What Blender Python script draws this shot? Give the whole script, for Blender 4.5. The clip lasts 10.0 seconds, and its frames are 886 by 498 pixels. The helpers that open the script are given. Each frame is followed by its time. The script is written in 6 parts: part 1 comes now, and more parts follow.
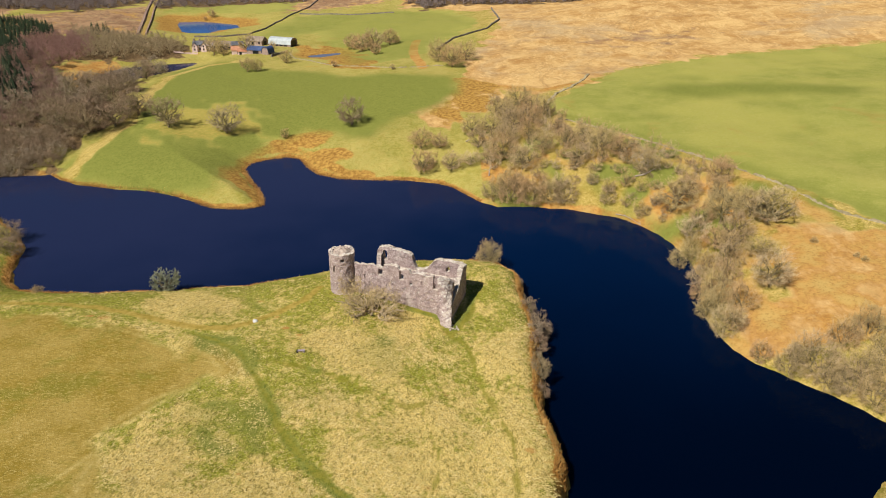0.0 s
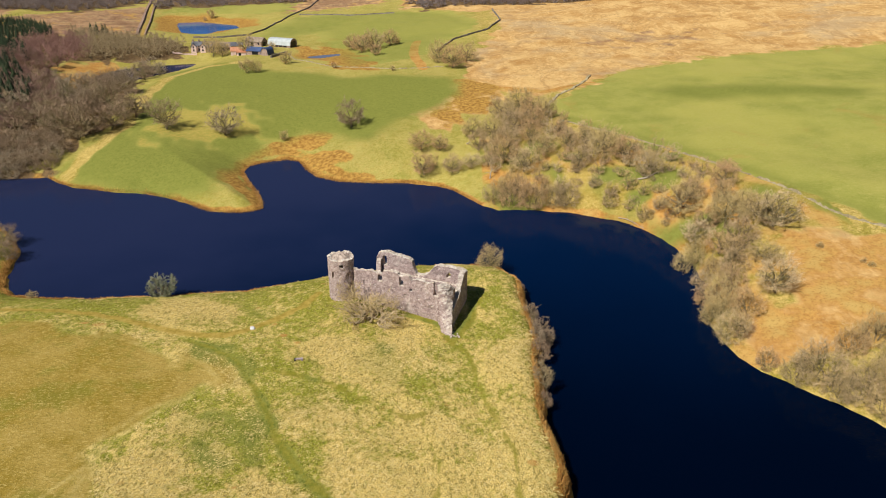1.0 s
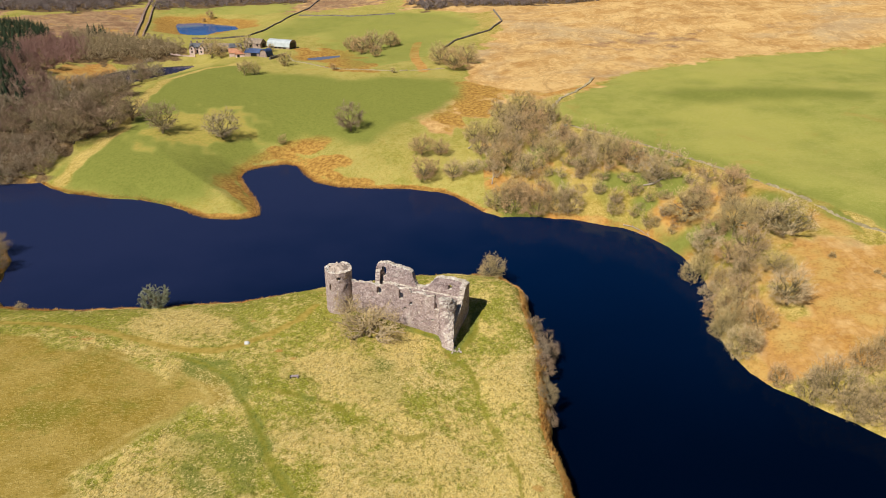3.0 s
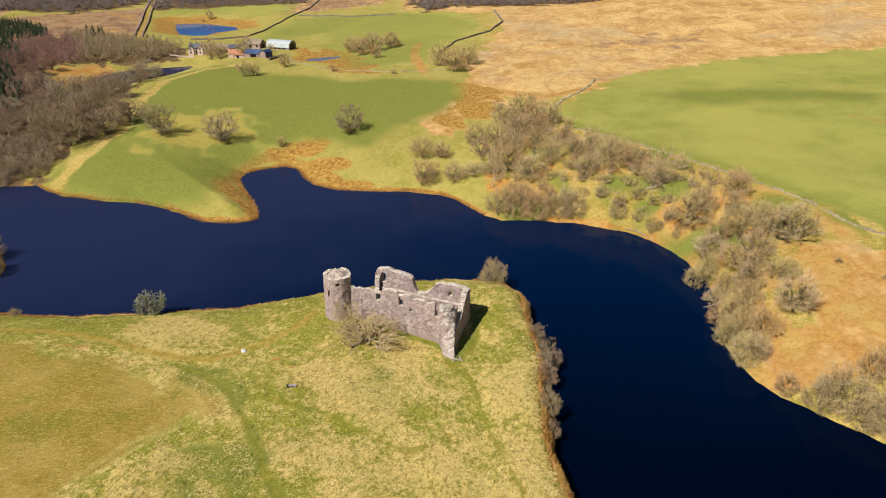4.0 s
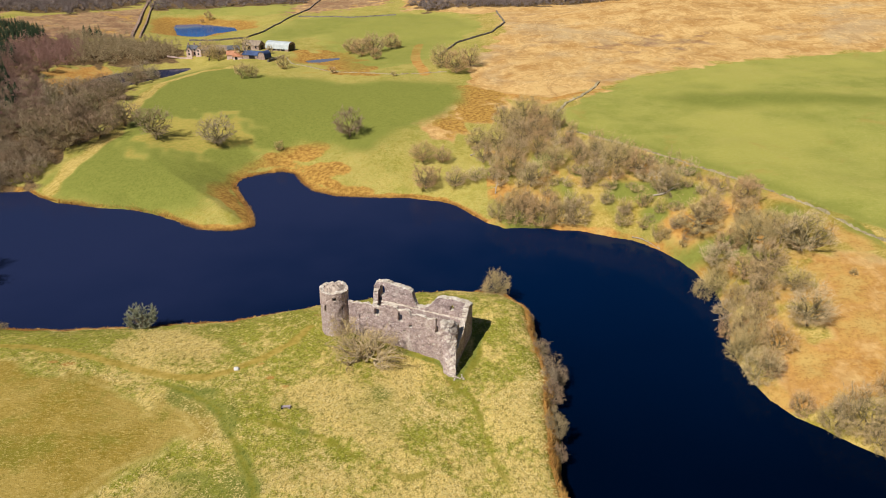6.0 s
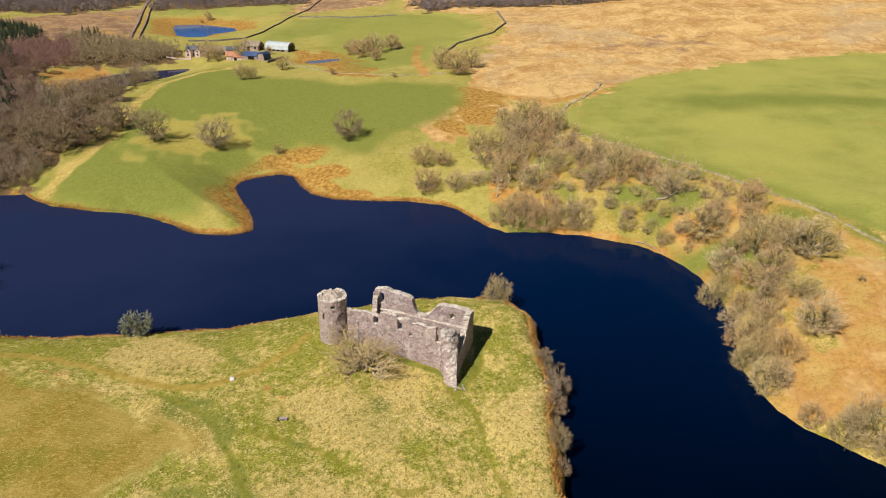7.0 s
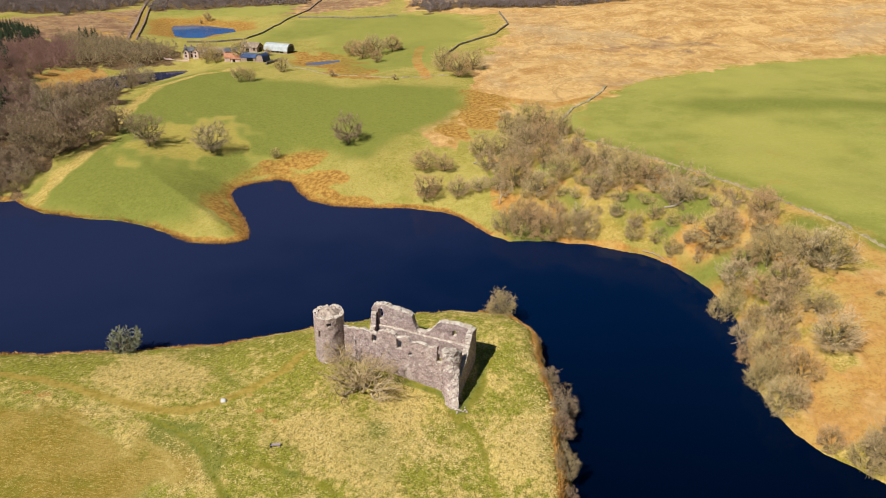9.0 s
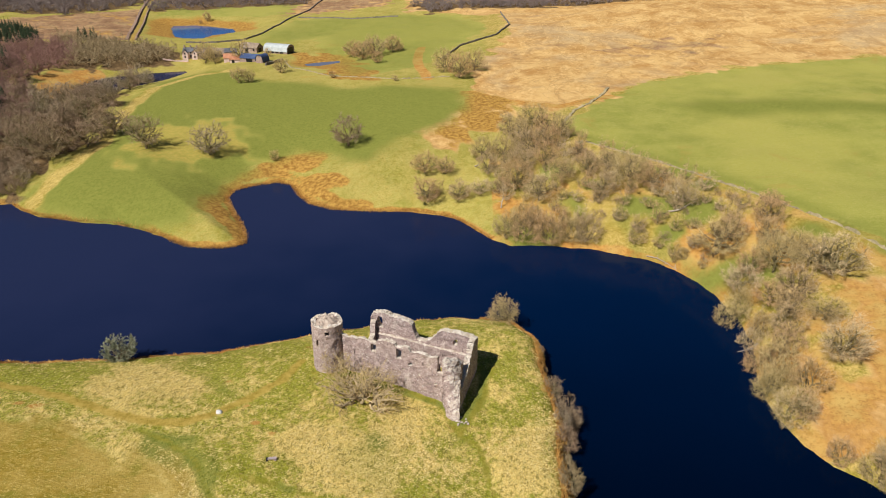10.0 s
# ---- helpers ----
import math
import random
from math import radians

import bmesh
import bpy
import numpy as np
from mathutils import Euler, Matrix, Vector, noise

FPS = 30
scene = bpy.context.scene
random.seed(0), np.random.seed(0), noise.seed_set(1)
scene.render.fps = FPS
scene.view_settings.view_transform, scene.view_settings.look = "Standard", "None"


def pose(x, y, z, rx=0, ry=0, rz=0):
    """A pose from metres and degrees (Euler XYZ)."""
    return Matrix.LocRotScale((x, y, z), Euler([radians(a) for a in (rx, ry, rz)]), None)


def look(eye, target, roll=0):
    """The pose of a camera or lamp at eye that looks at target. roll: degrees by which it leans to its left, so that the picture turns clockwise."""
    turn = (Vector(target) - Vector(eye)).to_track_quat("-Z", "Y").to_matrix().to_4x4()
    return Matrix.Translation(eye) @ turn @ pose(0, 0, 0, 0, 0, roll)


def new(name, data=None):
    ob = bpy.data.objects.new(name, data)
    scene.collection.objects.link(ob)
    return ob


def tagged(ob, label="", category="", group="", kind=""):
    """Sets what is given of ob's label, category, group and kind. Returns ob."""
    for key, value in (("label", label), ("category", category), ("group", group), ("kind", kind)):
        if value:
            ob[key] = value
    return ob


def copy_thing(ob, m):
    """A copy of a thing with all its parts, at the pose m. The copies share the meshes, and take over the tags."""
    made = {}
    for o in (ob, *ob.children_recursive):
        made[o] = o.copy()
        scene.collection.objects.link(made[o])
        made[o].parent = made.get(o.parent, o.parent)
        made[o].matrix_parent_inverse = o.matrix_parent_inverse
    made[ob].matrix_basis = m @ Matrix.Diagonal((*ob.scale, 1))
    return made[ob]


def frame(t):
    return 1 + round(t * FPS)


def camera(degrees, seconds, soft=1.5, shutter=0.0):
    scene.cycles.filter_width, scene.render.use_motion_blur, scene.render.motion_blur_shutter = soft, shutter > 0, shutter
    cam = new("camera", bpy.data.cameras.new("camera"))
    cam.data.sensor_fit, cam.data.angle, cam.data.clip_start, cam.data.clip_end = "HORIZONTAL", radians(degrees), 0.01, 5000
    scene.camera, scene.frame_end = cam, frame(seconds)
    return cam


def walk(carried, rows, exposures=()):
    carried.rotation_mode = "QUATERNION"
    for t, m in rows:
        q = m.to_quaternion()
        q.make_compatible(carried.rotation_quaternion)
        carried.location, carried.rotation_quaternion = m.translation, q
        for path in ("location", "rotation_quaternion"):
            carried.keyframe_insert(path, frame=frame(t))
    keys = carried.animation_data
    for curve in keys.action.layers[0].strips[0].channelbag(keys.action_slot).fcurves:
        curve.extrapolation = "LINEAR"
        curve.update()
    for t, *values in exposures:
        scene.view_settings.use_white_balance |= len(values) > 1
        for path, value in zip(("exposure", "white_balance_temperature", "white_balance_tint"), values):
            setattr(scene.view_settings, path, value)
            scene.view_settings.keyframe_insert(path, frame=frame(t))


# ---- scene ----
cam = camera(66.32, 10.0, soft=1.0)
ROLL = 0.679
ROWS = [  # seconds, x, y, z, yaw, pitch
    (0.0, 0.008, -0.035, 94.979, -0.011, -25.579),
    (0.5, -0.041, 1.512, 95.023, 0.002, -25.578),
    (1.0, -0.084, 3.039, 95.062, 0.016, -25.577),
    (1.5, -0.122, 4.559, 95.097, 0.032, -25.577),
    (2.0, -0.157, 6.084, 95.128, 0.049, -25.578),
    (2.5, -0.187, 7.623, 95.155, 0.066, -25.579),
    (4.0, -0.261, 12.394, 95.218, 0.126, -25.588),
    (4.5, -0.281, 14.051, 95.234, 0.148, -25.592),
    (5.0, -0.300, 15.745, 95.248, 0.172, -25.596),
    (5.5, -0.318, 17.475, 95.261, 0.196, -25.602),
    (7.0, -0.372, 22.859, 95.297, 0.276, -25.623),
    (7.5, -0.391, 24.700, 95.308, 0.305, -25.631),
    (8.0, -0.412, 26.553, 95.321, 0.335, -25.640),
    (8.5, -0.434, 28.406, 95.334, 0.366, -25.649),
    (9.0, -0.459, 30.250, 95.349, 0.399, -25.660),
    (9.5, -0.487, 32.069, 95.365, 0.432, -25.670),
    (10.0, -0.519, 33.850, 95.384, 0.467, -25.682),
]
walk(cam, [(t, pose(x, y, z, 0, 0, yaw) @ pose(0, 0, 0, 90 + pitch) @ pose(0, 0, 0, 0, 0, ROLL)) for t, x, y, z, yaw, pitch in ROWS])

# ---- sky and sun: a clear spring noon, sun behind the camera's left shoulder ----
SUN_UP, SUN_TURN = 48.0, 222.0
world = bpy.data.worlds.new("sky")
scene.world = world
world.use_nodes = True
sky_nodes = world.node_tree
sky = sky_nodes.nodes.new("ShaderNodeTexSky")
sky.sky_type, sky.sun_disc = "NISHITA", False
sky.sun_elevation, sky.sun_rotation = radians(SUN_UP), radians(SUN_TURN)
sky.air_density, sky.dust_density, sky.ozone_density = 0.6, 0.2, 2.2
back = sky_nodes.nodes["Background"]
sky_nodes.links.new(sky.outputs[0], back.inputs[0])
back.inputs[1].default_value = 0.05
sun_data = bpy.data.lights.new("sun", "SUN")
sun_data.energy, sun_data.angle, sun_data.color = 5.0, radians(0.53), (1.0, 0.94, 0.88)
sun = new("sun", sun_data)
to_sun = Vector((math.sin(radians(SUN_TURN)) * math.cos(radians(SUN_UP)), math.cos(radians(SUN_TURN)) * math.cos(radians(SUN_UP)), math.sin(radians(SUN_UP))))
sun.matrix_world = look(to_sun * 300, (0, 0, 0))
scene.view_settings.exposure = 0.22


# ---- materials ----
class Nodes:
    """A small helper to write node materials in few lines."""

    def __init__(self, name, rough=0.9, spec=0.2, metal=0.0):
        self.mat = bpy.data.materials.new(name)
        self.mat.use_nodes = True
        self.tree = self.mat.node_tree
        self.out = self.tree.nodes["Principled BSDF"]
        self.out.inputs["Roughness"].default_value = rough
        self.out.inputs["Specular IOR Level"].default_value = spec
        self.out.inputs["Metallic"].default_value = metal
        self.where = self.node("ShaderNodeNewGeometry").outputs["Position"]

    def node(self, kind, **values):
        n = self.tree.nodes.new(kind)
        for k, v in values.items():
            n.inputs[k].default_value = v
        return n

    def link(self, a, b):
        self.tree.links.new(a, b)

    def put(self, socket, value):
        if isinstance(value, bpy.types.NodeSocket):
            self.link(value, socket)
        elif isinstance(value, tuple) and len(value) == 3:
            socket.default_value = (*value, 1)
        else:
            socket.default_value = value

    def noise(self, scale, detail=4.0, rough=0.6, stretch=None, own=False, warp=0.0):
        n = self.node("ShaderNodeTexNoise", Scale=scale, Detail=detail, Roughness=rough, Distortion=warp)
        source = self.node("ShaderNodeTexCoord").outputs["Object"] if own else self.where
        if stretch:
            m = self.node("ShaderNodeMapping")
            m.inputs["Scale"].default_value = stretch
            self.link(source, m.inputs[0])
            source = m.outputs[0]
        self.link(source, n.inputs["Vector"])
        return n.outputs["Fac"]

    def cells(self, scale, feature="F1", stretch=None, own=False):
        n = self.node("ShaderNodeTexVoronoi", Scale=scale)
        n.feature = feature
        source = self.node("ShaderNodeTexCoord").outputs["Object"] if own else self.where
        if stretch:
            m = self.node("ShaderNodeMapping")
            m.inputs["Scale"].default_value = stretch
            self.link(source, m.inputs[0])
            source = m.outputs[0]
        self.link(source, n.inputs["Vector"])
        return n

    def ramp(self, value, low, high):
        n = self.node("ShaderNodeMapRange")
        n.interpolation_type = "SMOOTHSTEP"
        self.put(n.inputs[0], value)
        n.inputs[1].default_value, n.inputs[2].default_value = low, high
        return n.outputs[0]

    def math(self, op, a, b=0.0):
        n = self.node("ShaderNodeMath")
        n.operation = op
        self.put(n.inputs[0], a)
        self.put(n.inputs[1], b)
        return n.outputs[0]

    def mix(self, fac, a, b, blend="MIX"):
        n = self.node("ShaderNodeMix")
        n.data_type, n.blend_type = "RGBA", blend
        self.put(n.inputs["Factor"], fac)
        self.put(n.inputs[6], a)
        self.put(n.inputs[7], b)
        return n.outputs[2]

    def cover(self, name):
        n = self.node("ShaderNodeAttribute")
        n.attribute_name = name
        s = self.node("ShaderNodeSeparateColor")
        self.link(n.outputs["Color"], s.inputs[0])
        return s.outputs[0], s.outputs[1], s.outputs[2], n.outputs["Alpha"]

    def chance(self):
        return self.node("ShaderNodeObjectInfo").outputs["Random"]

    def bump(self, height, strength=0.5, distance=0.1):
        n = self.node("ShaderNodeBump", Strength=strength, Distance=distance)
        self.link(height, n.inputs["Height"])
        self.link(n.outputs[0], self.out.inputs["Normal"])

    def done(self, colour, rough=None):
        self.put(self.out.inputs["Base Color"], colour)
        if rough is not None:
            self.put(self.out.inputs["Roughness"], rough)
        return self.mat


def ground_material():
    m = Nodes("turf", 0.95, 0.1)
    pasture, moor, bracken, path = m.cover("cover")
    reed, floor, lush, rough = m.cover("cover_more")
    straw_area, tan, dun, swath = m.cover("cover_last")
    wide, mid, fine, blade = m.noise(0.018, 3), m.noise(0.11, 4), m.noise(0.6, 4, 0.7), m.noise(2.6, 3, 0.75, (1, 0.55, 1), warp=1.5)
    drift = m.noise(0.06, 9, 0.76, (0.9, 0.8, 1), warp=0.8)
    # rough grass: straw and green by patches
    patch = m.ramp(m.math("ADD", m.math("MULTIPLY", m.math("ADD", mid, m.noise(0.045, 3)), 0.3), m.math("ADD", m.math("MULTIPLY", fine, 0.4), m.math("MULTIPLY", m.math("SUBTRACT", m.math("ADD", straw_area, m.math("MULTIPLY", m.math("SUBTRACT", m.noise(0.3, 4, 0.7), 0.5), 1.1)), 0.36), 0.17))), 0.43, 0.57)
    straw = m.mix(m.ramp(blade, 0.3, 0.7), (0.37, 0.27, 0.06), (0.74, 0.56, 0.20))
    green = m.mix(m.ramp(blade, 0.3, 0.7), (0.145, 0.165, 0.012), (0.33, 0.31, 0.04))
    colour = m.mix(patch, green, straw)
    colour = m.mix(m.math("MULTIPLY", m.ramp(m.noise(1.7, 4, 0.75, (1, 0.6, 1), warp=1.0), 0.52, 0.40), 0.7), colour, (0.095, 0.085, 0.009))
    colour = m.mix(m.math("MULTIPLY", m.ramp(m.noise(3.6, 3, 0.7, (0.6, 1, 1), warp=1.0), 0.54, 0.66), 0.5), colour, (0.78, 0.63, 0.29))
    colour = m.mix(m.math("MULTIPLY", m.ramp(m.noise(0.23, 5, 0.7), 0.62, 0.74), 0.45), colour, (0.36, 0.18, 0.045))
    smooth = m.mix(m.ramp(fine, 0.3, 0.7), (0.225, 0.156, 0.018), (0.31, 0.215, 0.036))
    smooth = m.mix(m.ramp(m.noise(0.05, 4, 0.6), 0.42, 0.62), smooth, (0.36, 0.255, 0.06))
    smooth = m.mix(m.math("MULTIPLY", m.ramp(m.noise(0.07, 5, 0.7), 0.52, 0.66), 0.7), smooth, (0.18, 0.17, 0.018))
    smooth = m.mix(m.math("MULTIPLY", m.ramp(m.noise(2.3, 4, 0.8, (0.5, 1, 1), warp=1.2), 0.50, 0.64), 0.75), smooth, (0.52, 0.40, 0.13))
    smooth = m.mix(m.math("MULTIPLY", m.ramp(m.noise(2.8, 4, 0.8, (0.5, 1, 1), warp=1.0), 0.48, 0.36), 0.6), smooth, (0.125, 0.10, 0.009))
    colour = m.mix(m.ramp(m.math("ADD", rough, m.math("ADD", m.math("MULTIPLY", mid, 0.3), m.math("MULTIPLY", fine, 0.5))), 0.55, 1.15), smooth, colour)
    grazed = m.mix(m.ramp(mid, 0.35, 0.65), (0.205, 0.218, 0.036), (0.268, 0.266, 0.054))
    grazed = m.mix(m.ramp(wide, 0.4, 0.62), grazed, (0.312, 0.295, 0.06))
    grazed = m.mix(m.math("MULTIPLY", m.ramp(m.noise(0.9, 5, 0.75), 0.52, 0.36), 0.2), grazed, (0.16, 0.16, 0.018))
    grazed = m.mix(m.math("MULTIPLY", m.ramp(m.noise(0.035, 5, 0.6, warp=0.5), 0.5, 0.7), 0.3), grazed, (0.36, 0.31, 0.08))
    grazed = m.mix(m.math("MULTIPLY", m.ramp(m.noise(3.2, 3, 0.7), 0.42, 0.68), 0.5), grazed, (0.35, 0.335, 0.11))
    grazed = m.mix(m.math("MULTIPLY", m.ramp(m.noise(0.028, 5, 0.7, warp=1.0), 0.58, 0.68), 0.3), grazed, (0.33, 0.20, 0.05))
    grazed = m.mix(m.math("MULTIPLY", m.ramp(m.noise(1.1, 5, 0.75, (0.6, 1, 1)), 0.5, 0.66), 0.35), grazed, (0.40, 0.35, 0.11))
    colour = m.mix(m.ramp(m.math("ADD", pasture, m.math("MULTIPLY", m.math("SUBTRACT", fine, 0.5), 0.5)), 0.3, 0.7), colour, grazed)
    heath = m.mix(m.ramp(drift, 0.36, 0.64), (0.40, 0.22, 0.068), (0.60, 0.395, 0.155))
    heath = m.mix(m.math("MULTIPLY", m.ramp(m.noise(0.011, 5, 0.7, (0.7, 1, 1), warp=0.6), 0.5, 0.64), 0.6), heath, (0.40, 0.31, 0.18))
    heath = m.mix(m.math("MULTIPLY", m.ramp(m.noise(0.05, 6, 0.75, (0.8, 0.7, 1), warp=0.8), 0.54, 0.66), 0.5), heath, (0.33, 0.19, 0.07))
    heath = m.mix(m.math("MULTIPLY", m.ramp(m.noise(0.22, 5, 0.75, (1, 0.45, 1), warp=1.0), 0.50, 0.64), 0.55), heath, (0.68, 0.47, 0.20))
    heath = m.mix(m.math("MULTIPLY", m.ramp(m.noise(0.33, 5, 0.8, (1, 0.4, 1), warp=1.0), 0.54, 0.66), 0.5), heath, (0.27, 0.16, 0.06))
    ditch = m.math("ABSOLUTE", m.math("SUBTRACT", m.noise(0.013, 6, 0.6, (1, 0.7, 1), warp=0.7), 0.5))
    heath = m.mix(m.math("MULTIPLY", m.ramp(ditch, 0.008, 0.0), 0.35), heath, (0.24, 0.135, 0.05))
    colour = m.mix(m.ramp(m.math("ADD", moor, m.math("MULTIPLY", m.math("SUBTRACT", mid, 0.5), 0.7)), 0.3, 0.7), colour, heath)
    rust = m.mix(m.ramp(drift, 0.36, 0.64), (0.22, 0.12, 0.062), (0.38, 0.24, 0.125))
    rust = m.mix(m.math("MULTIPLY", m.ramp(m.noise(0.05, 6, 0.75, warp=0.8), 0.5, 0.66), 0.7), rust, (0.42, 0.30, 0.14))
    rust = m.mix(m.math("MULTIPLY", m.ramp(m.noise(0.16, 5, 0.8, warp=0.8), 0.52, 0.64), 0.7), rust, (0.13, 0.085, 0.055))
    colour = m.mix(m.ramp(m.math("ADD", dun, m.math("MULTIPLY", m.math("SUBTRACT", mid, 0.5), 0.6)), 0.3, 0.7), colour, rust)
    fern = m.mix(m.ramp(fine, 0.3, 0.7), (0.34, 0.16, 0.036), (0.50, 0.275, 0.072))
    fern = m.mix(m.ramp(mid, 0.42, 0.7), fern, (0.47, 0.315, 0.095))
    fern = m.mix(m.math("MULTIPLY", m.ramp(m.noise(1.3, 4, 0.75), 0.5, 0.35), 0.5), fern, (0.20, 0.10, 0.03))
    colour = m.mix(m.ramp(m.math("ADD", bracken, m.math("MULTIPLY", m.math("SUBTRACT", mid, 0.5), 1.3)), 0.35, 0.65), colour, fern)
    sedge = m.mix(m.ramp(fine, 0.35, 0.65), (0.23, 0.115, 0.024), (0.44, 0.265, 0.062))
    colour = m.mix(m.ramp(m.math("ADD", reed, m.math("MULTIPLY", m.math("SUBTRACT", fine, 0.5), 0.9)), 0.34, 0.64), colour, sedge)
    litter = m.mix(m.ramp(fine, 0.35, 0.65), (0.10, 0.065, 0.03), (0.20, 0.13, 0.06))
    colour = m.mix(m.ramp(m.math("ADD", floor, m.math("MULTIPLY", m.math("SUBTRACT", mid, 0.5), 0.8)), 0.35, 0.65), colour, litter)
    moss = m.mix(m.ramp(fine, 0.35, 0.65), (0.166, 0.184, 0.034), (0.202, 0.214, 0.043))
    moss = m.mix(m.math("MULTIPLY", m.ramp(blade, 0.5, 0.72), m.math("MULTIPLY", rough, 0.7)), moss, (0.38, 0.33, 0.075))
    moss = m.mix(m.math("MULTIPLY", m.ramp(m.noise(1.7, 4, 0.75, (1, 0.6, 1), warp=1.0), 0.5, 0.38), m.math("MULTIPLY", rough, 0.8)), moss, (0.08, 0.095, 0.008))
    colour = m.mix(m.ramp(m.math("ADD", lush, m.math("MULTIPLY", m.math("SUBTRACT", fine, 0.5), 0.5)), 0.2, 0.85), colour, moss)
    trodden = m.mix(m.ramp(fine, 0.35, 0.65), (0.17, 0.165, 0.014), (0.26, 0.225, 0.03))
    colour = m.mix(m.math("MULTIPLY", m.ramp(m.math("ADD", path, m.math("MULTIPLY", m.math("SUBTRACT", fine, 0.5), 0.5)), 0.25, 0.9), 0.75), colour, trodden)
    dusty = m.mix(m.ramp(fine, 0.35, 0.65), (0.30, 0.21, 0.035), (0.44, 0.31, 0.075))
    colour = m.mix(m.math("MULTIPLY", m.ramp(m.math("ADD", tan, m.math("MULTIPLY", m.math("SUBTRACT", fine, 0.5), 0.6)), 0.3, 0.9), 0.8), colour, dusty)
    cut = m.mix(m.ramp(fine, 0.35, 0.65), (0.44, 0.34, 0.10), (0.62, 0.50, 0.19))
    colour = m.mix(m.math("MULTIPLY", m.ramp(m.math("ADD", swath, m.math("MULTIPLY", m.math("SUBTRACT", blade, 0.5), 0.8)), 0.25, 0.9), 0.85), colour, cut)
    m.bump(m.math("MULTIPLY", m.math("ADD", m.math("MULTIPLY", fine, 1.2), blade), m.math("SUBTRACT", 1.0, m.math("MULTIPLY", pasture, 0.92))), 0.5, 0.35)
    return m.done(colour)


def plain(name, low, high, scale, rough=0.85, spec=0.25, own=False, vary=None, metal=0.0, bump=0.3, depth=0.02):
    m = Nodes(name, rough, spec, metal)
    a, b = m.noise(scale, 4, 0.65, own=own), m.noise(scale * 0.13, 3, 0.6, own=own)
    c = m.mix(m.ramp(m.math("ADD", m.math("MULTIPLY", a, 0.6), m.math("MULTIPLY", b, 0.4)), 0.32, 0.68), low, high)
    if vary:
        c = m.mix(m.math("MULTIPLY", m.chance(), vary[1]), c, vary[0])
    m.bump(a, bump, depth)
    return m.done(c)


def twig_material(name, hues, tip=(0.84, 0.62, 0.30)):
    """Bare twigs and buds: each tree has its own hue, mottled from clump to clump."""
    m = Nodes(name, 0.85, 0.2)
    pick = m.chance()
    c = m.mix(m.ramp(pick, 0.2, 0.4), hues[0], hues[1])
    c = m.mix(m.ramp(pick, 0.5, 0.65), c, hues[2])
    c = m.mix(m.ramp(pick, 0.8, 0.9), c, hues[3])
    c = m.mix(m.ramp(m.noise(0.8, 4, 0.7, own=True), 0.3, 0.7), m.mix(0.4, c, (0.12, 0.075, 0.03)), m.mix(0.32, c, tip))
    return m.done(c)


def masonry():
    """Old rubble: purplish red sandstone, blotched with pale lime, lichen and damp, greyer heads."""
    m = Nodes("rubble_stone", 0.92, 0.15)
    stones = m.cells(2.6, stretch=(1, 1, 1.35))
    joint = m.cells(2.6, "DISTANCE_TO_EDGE", (1, 1, 1.35))
    tone = m.node("ShaderNodeSeparateColor")
    m.link(stones.outputs["Color"], tone.inputs[0])
    big, small = m.noise(0.35, 5, 0.6), m.noise(5.5, 4, 0.7)
    c = m.mix(m.ramp(m.noise(0.8, 5, 0.7), 0.32, 0.68), (0.315, 0.232, 0.215), (0.49, 0.385, 0.345))
    c = m.mix(m.math("MULTIPLY", m.ramp(tone.outputs[0], 0.3, 1.0), 0.45), c, (0.60, 0.485, 0.43))
    c = m.mix(m.math("MULTIPLY", m.ramp(tone.outputs[1], 0.75, 0.95), 0.6), c, (0.26, 0.185, 0.17))
    c = m.mix(m.math("MULTIPLY", m.ramp(joint.outputs["Distance"], 0.06, 0.0), 0.4), c, (0.34, 0.27, 0.24))
    c = m.mix(m.math("MULTIPLY", m.ramp(big, 0.5, 0.7), 0.6), c, (0.24, 0.175, 0.165))
    c = m.mix(m.math("MULTIPLY", m.ramp(m.noise(0.42, 5, 0.75, (1, 1, 0.35)), 0.53, 0.66), 0.55), c, (0.62, 0.53, 0.46))
    c = m.mix(m.math("MULTIPLY", m.ramp(m.noise(1.7, 5, 0.8), 0.57, 0.67), 0.65), c, (0.70, 0.61, 0.53))
    c = m.mix(m.math("MULTIPLY", m.ramp(m.noise(4.2, 2, 0.6), 0.64, 0.68), 0.9), c, (0.90, 0.86, 0.80))
    c = m.mix(m.math("MULTIPLY", m.ramp(m.noise(3.3, 3, 0.6), 0.43, 0.35), 0.8), c, (0.12, 0.085, 0.085))
    up = m.node("ShaderNodeSeparateXYZ")
    m.link(m.node("ShaderNodeNewGeometry").outputs["Normal"], up.inputs[0])
    head = m.math("MULTIPLY", m.ramp(up.outputs[2], 0.3, 0.75), m.ramp(small, 0.28, 0.5))
    c = m.mix(m.math("MULTIPLY", head, 0.9), c, m.mix(m.ramp(m.noise(1.1, 4, 0.7), 0.35, 0.65), (0.50, 0.42, 0.31), (0.76, 0.71, 0.62)))
    m.bump(m.math("ADD", m.math("MULTIPLY", m.ramp(joint.outputs["Distance"], 0.0, 0.12), 0.5), m.math("MULTIPLY", small, 0.7)), 0.9, 0.12)
    return m.done(c)


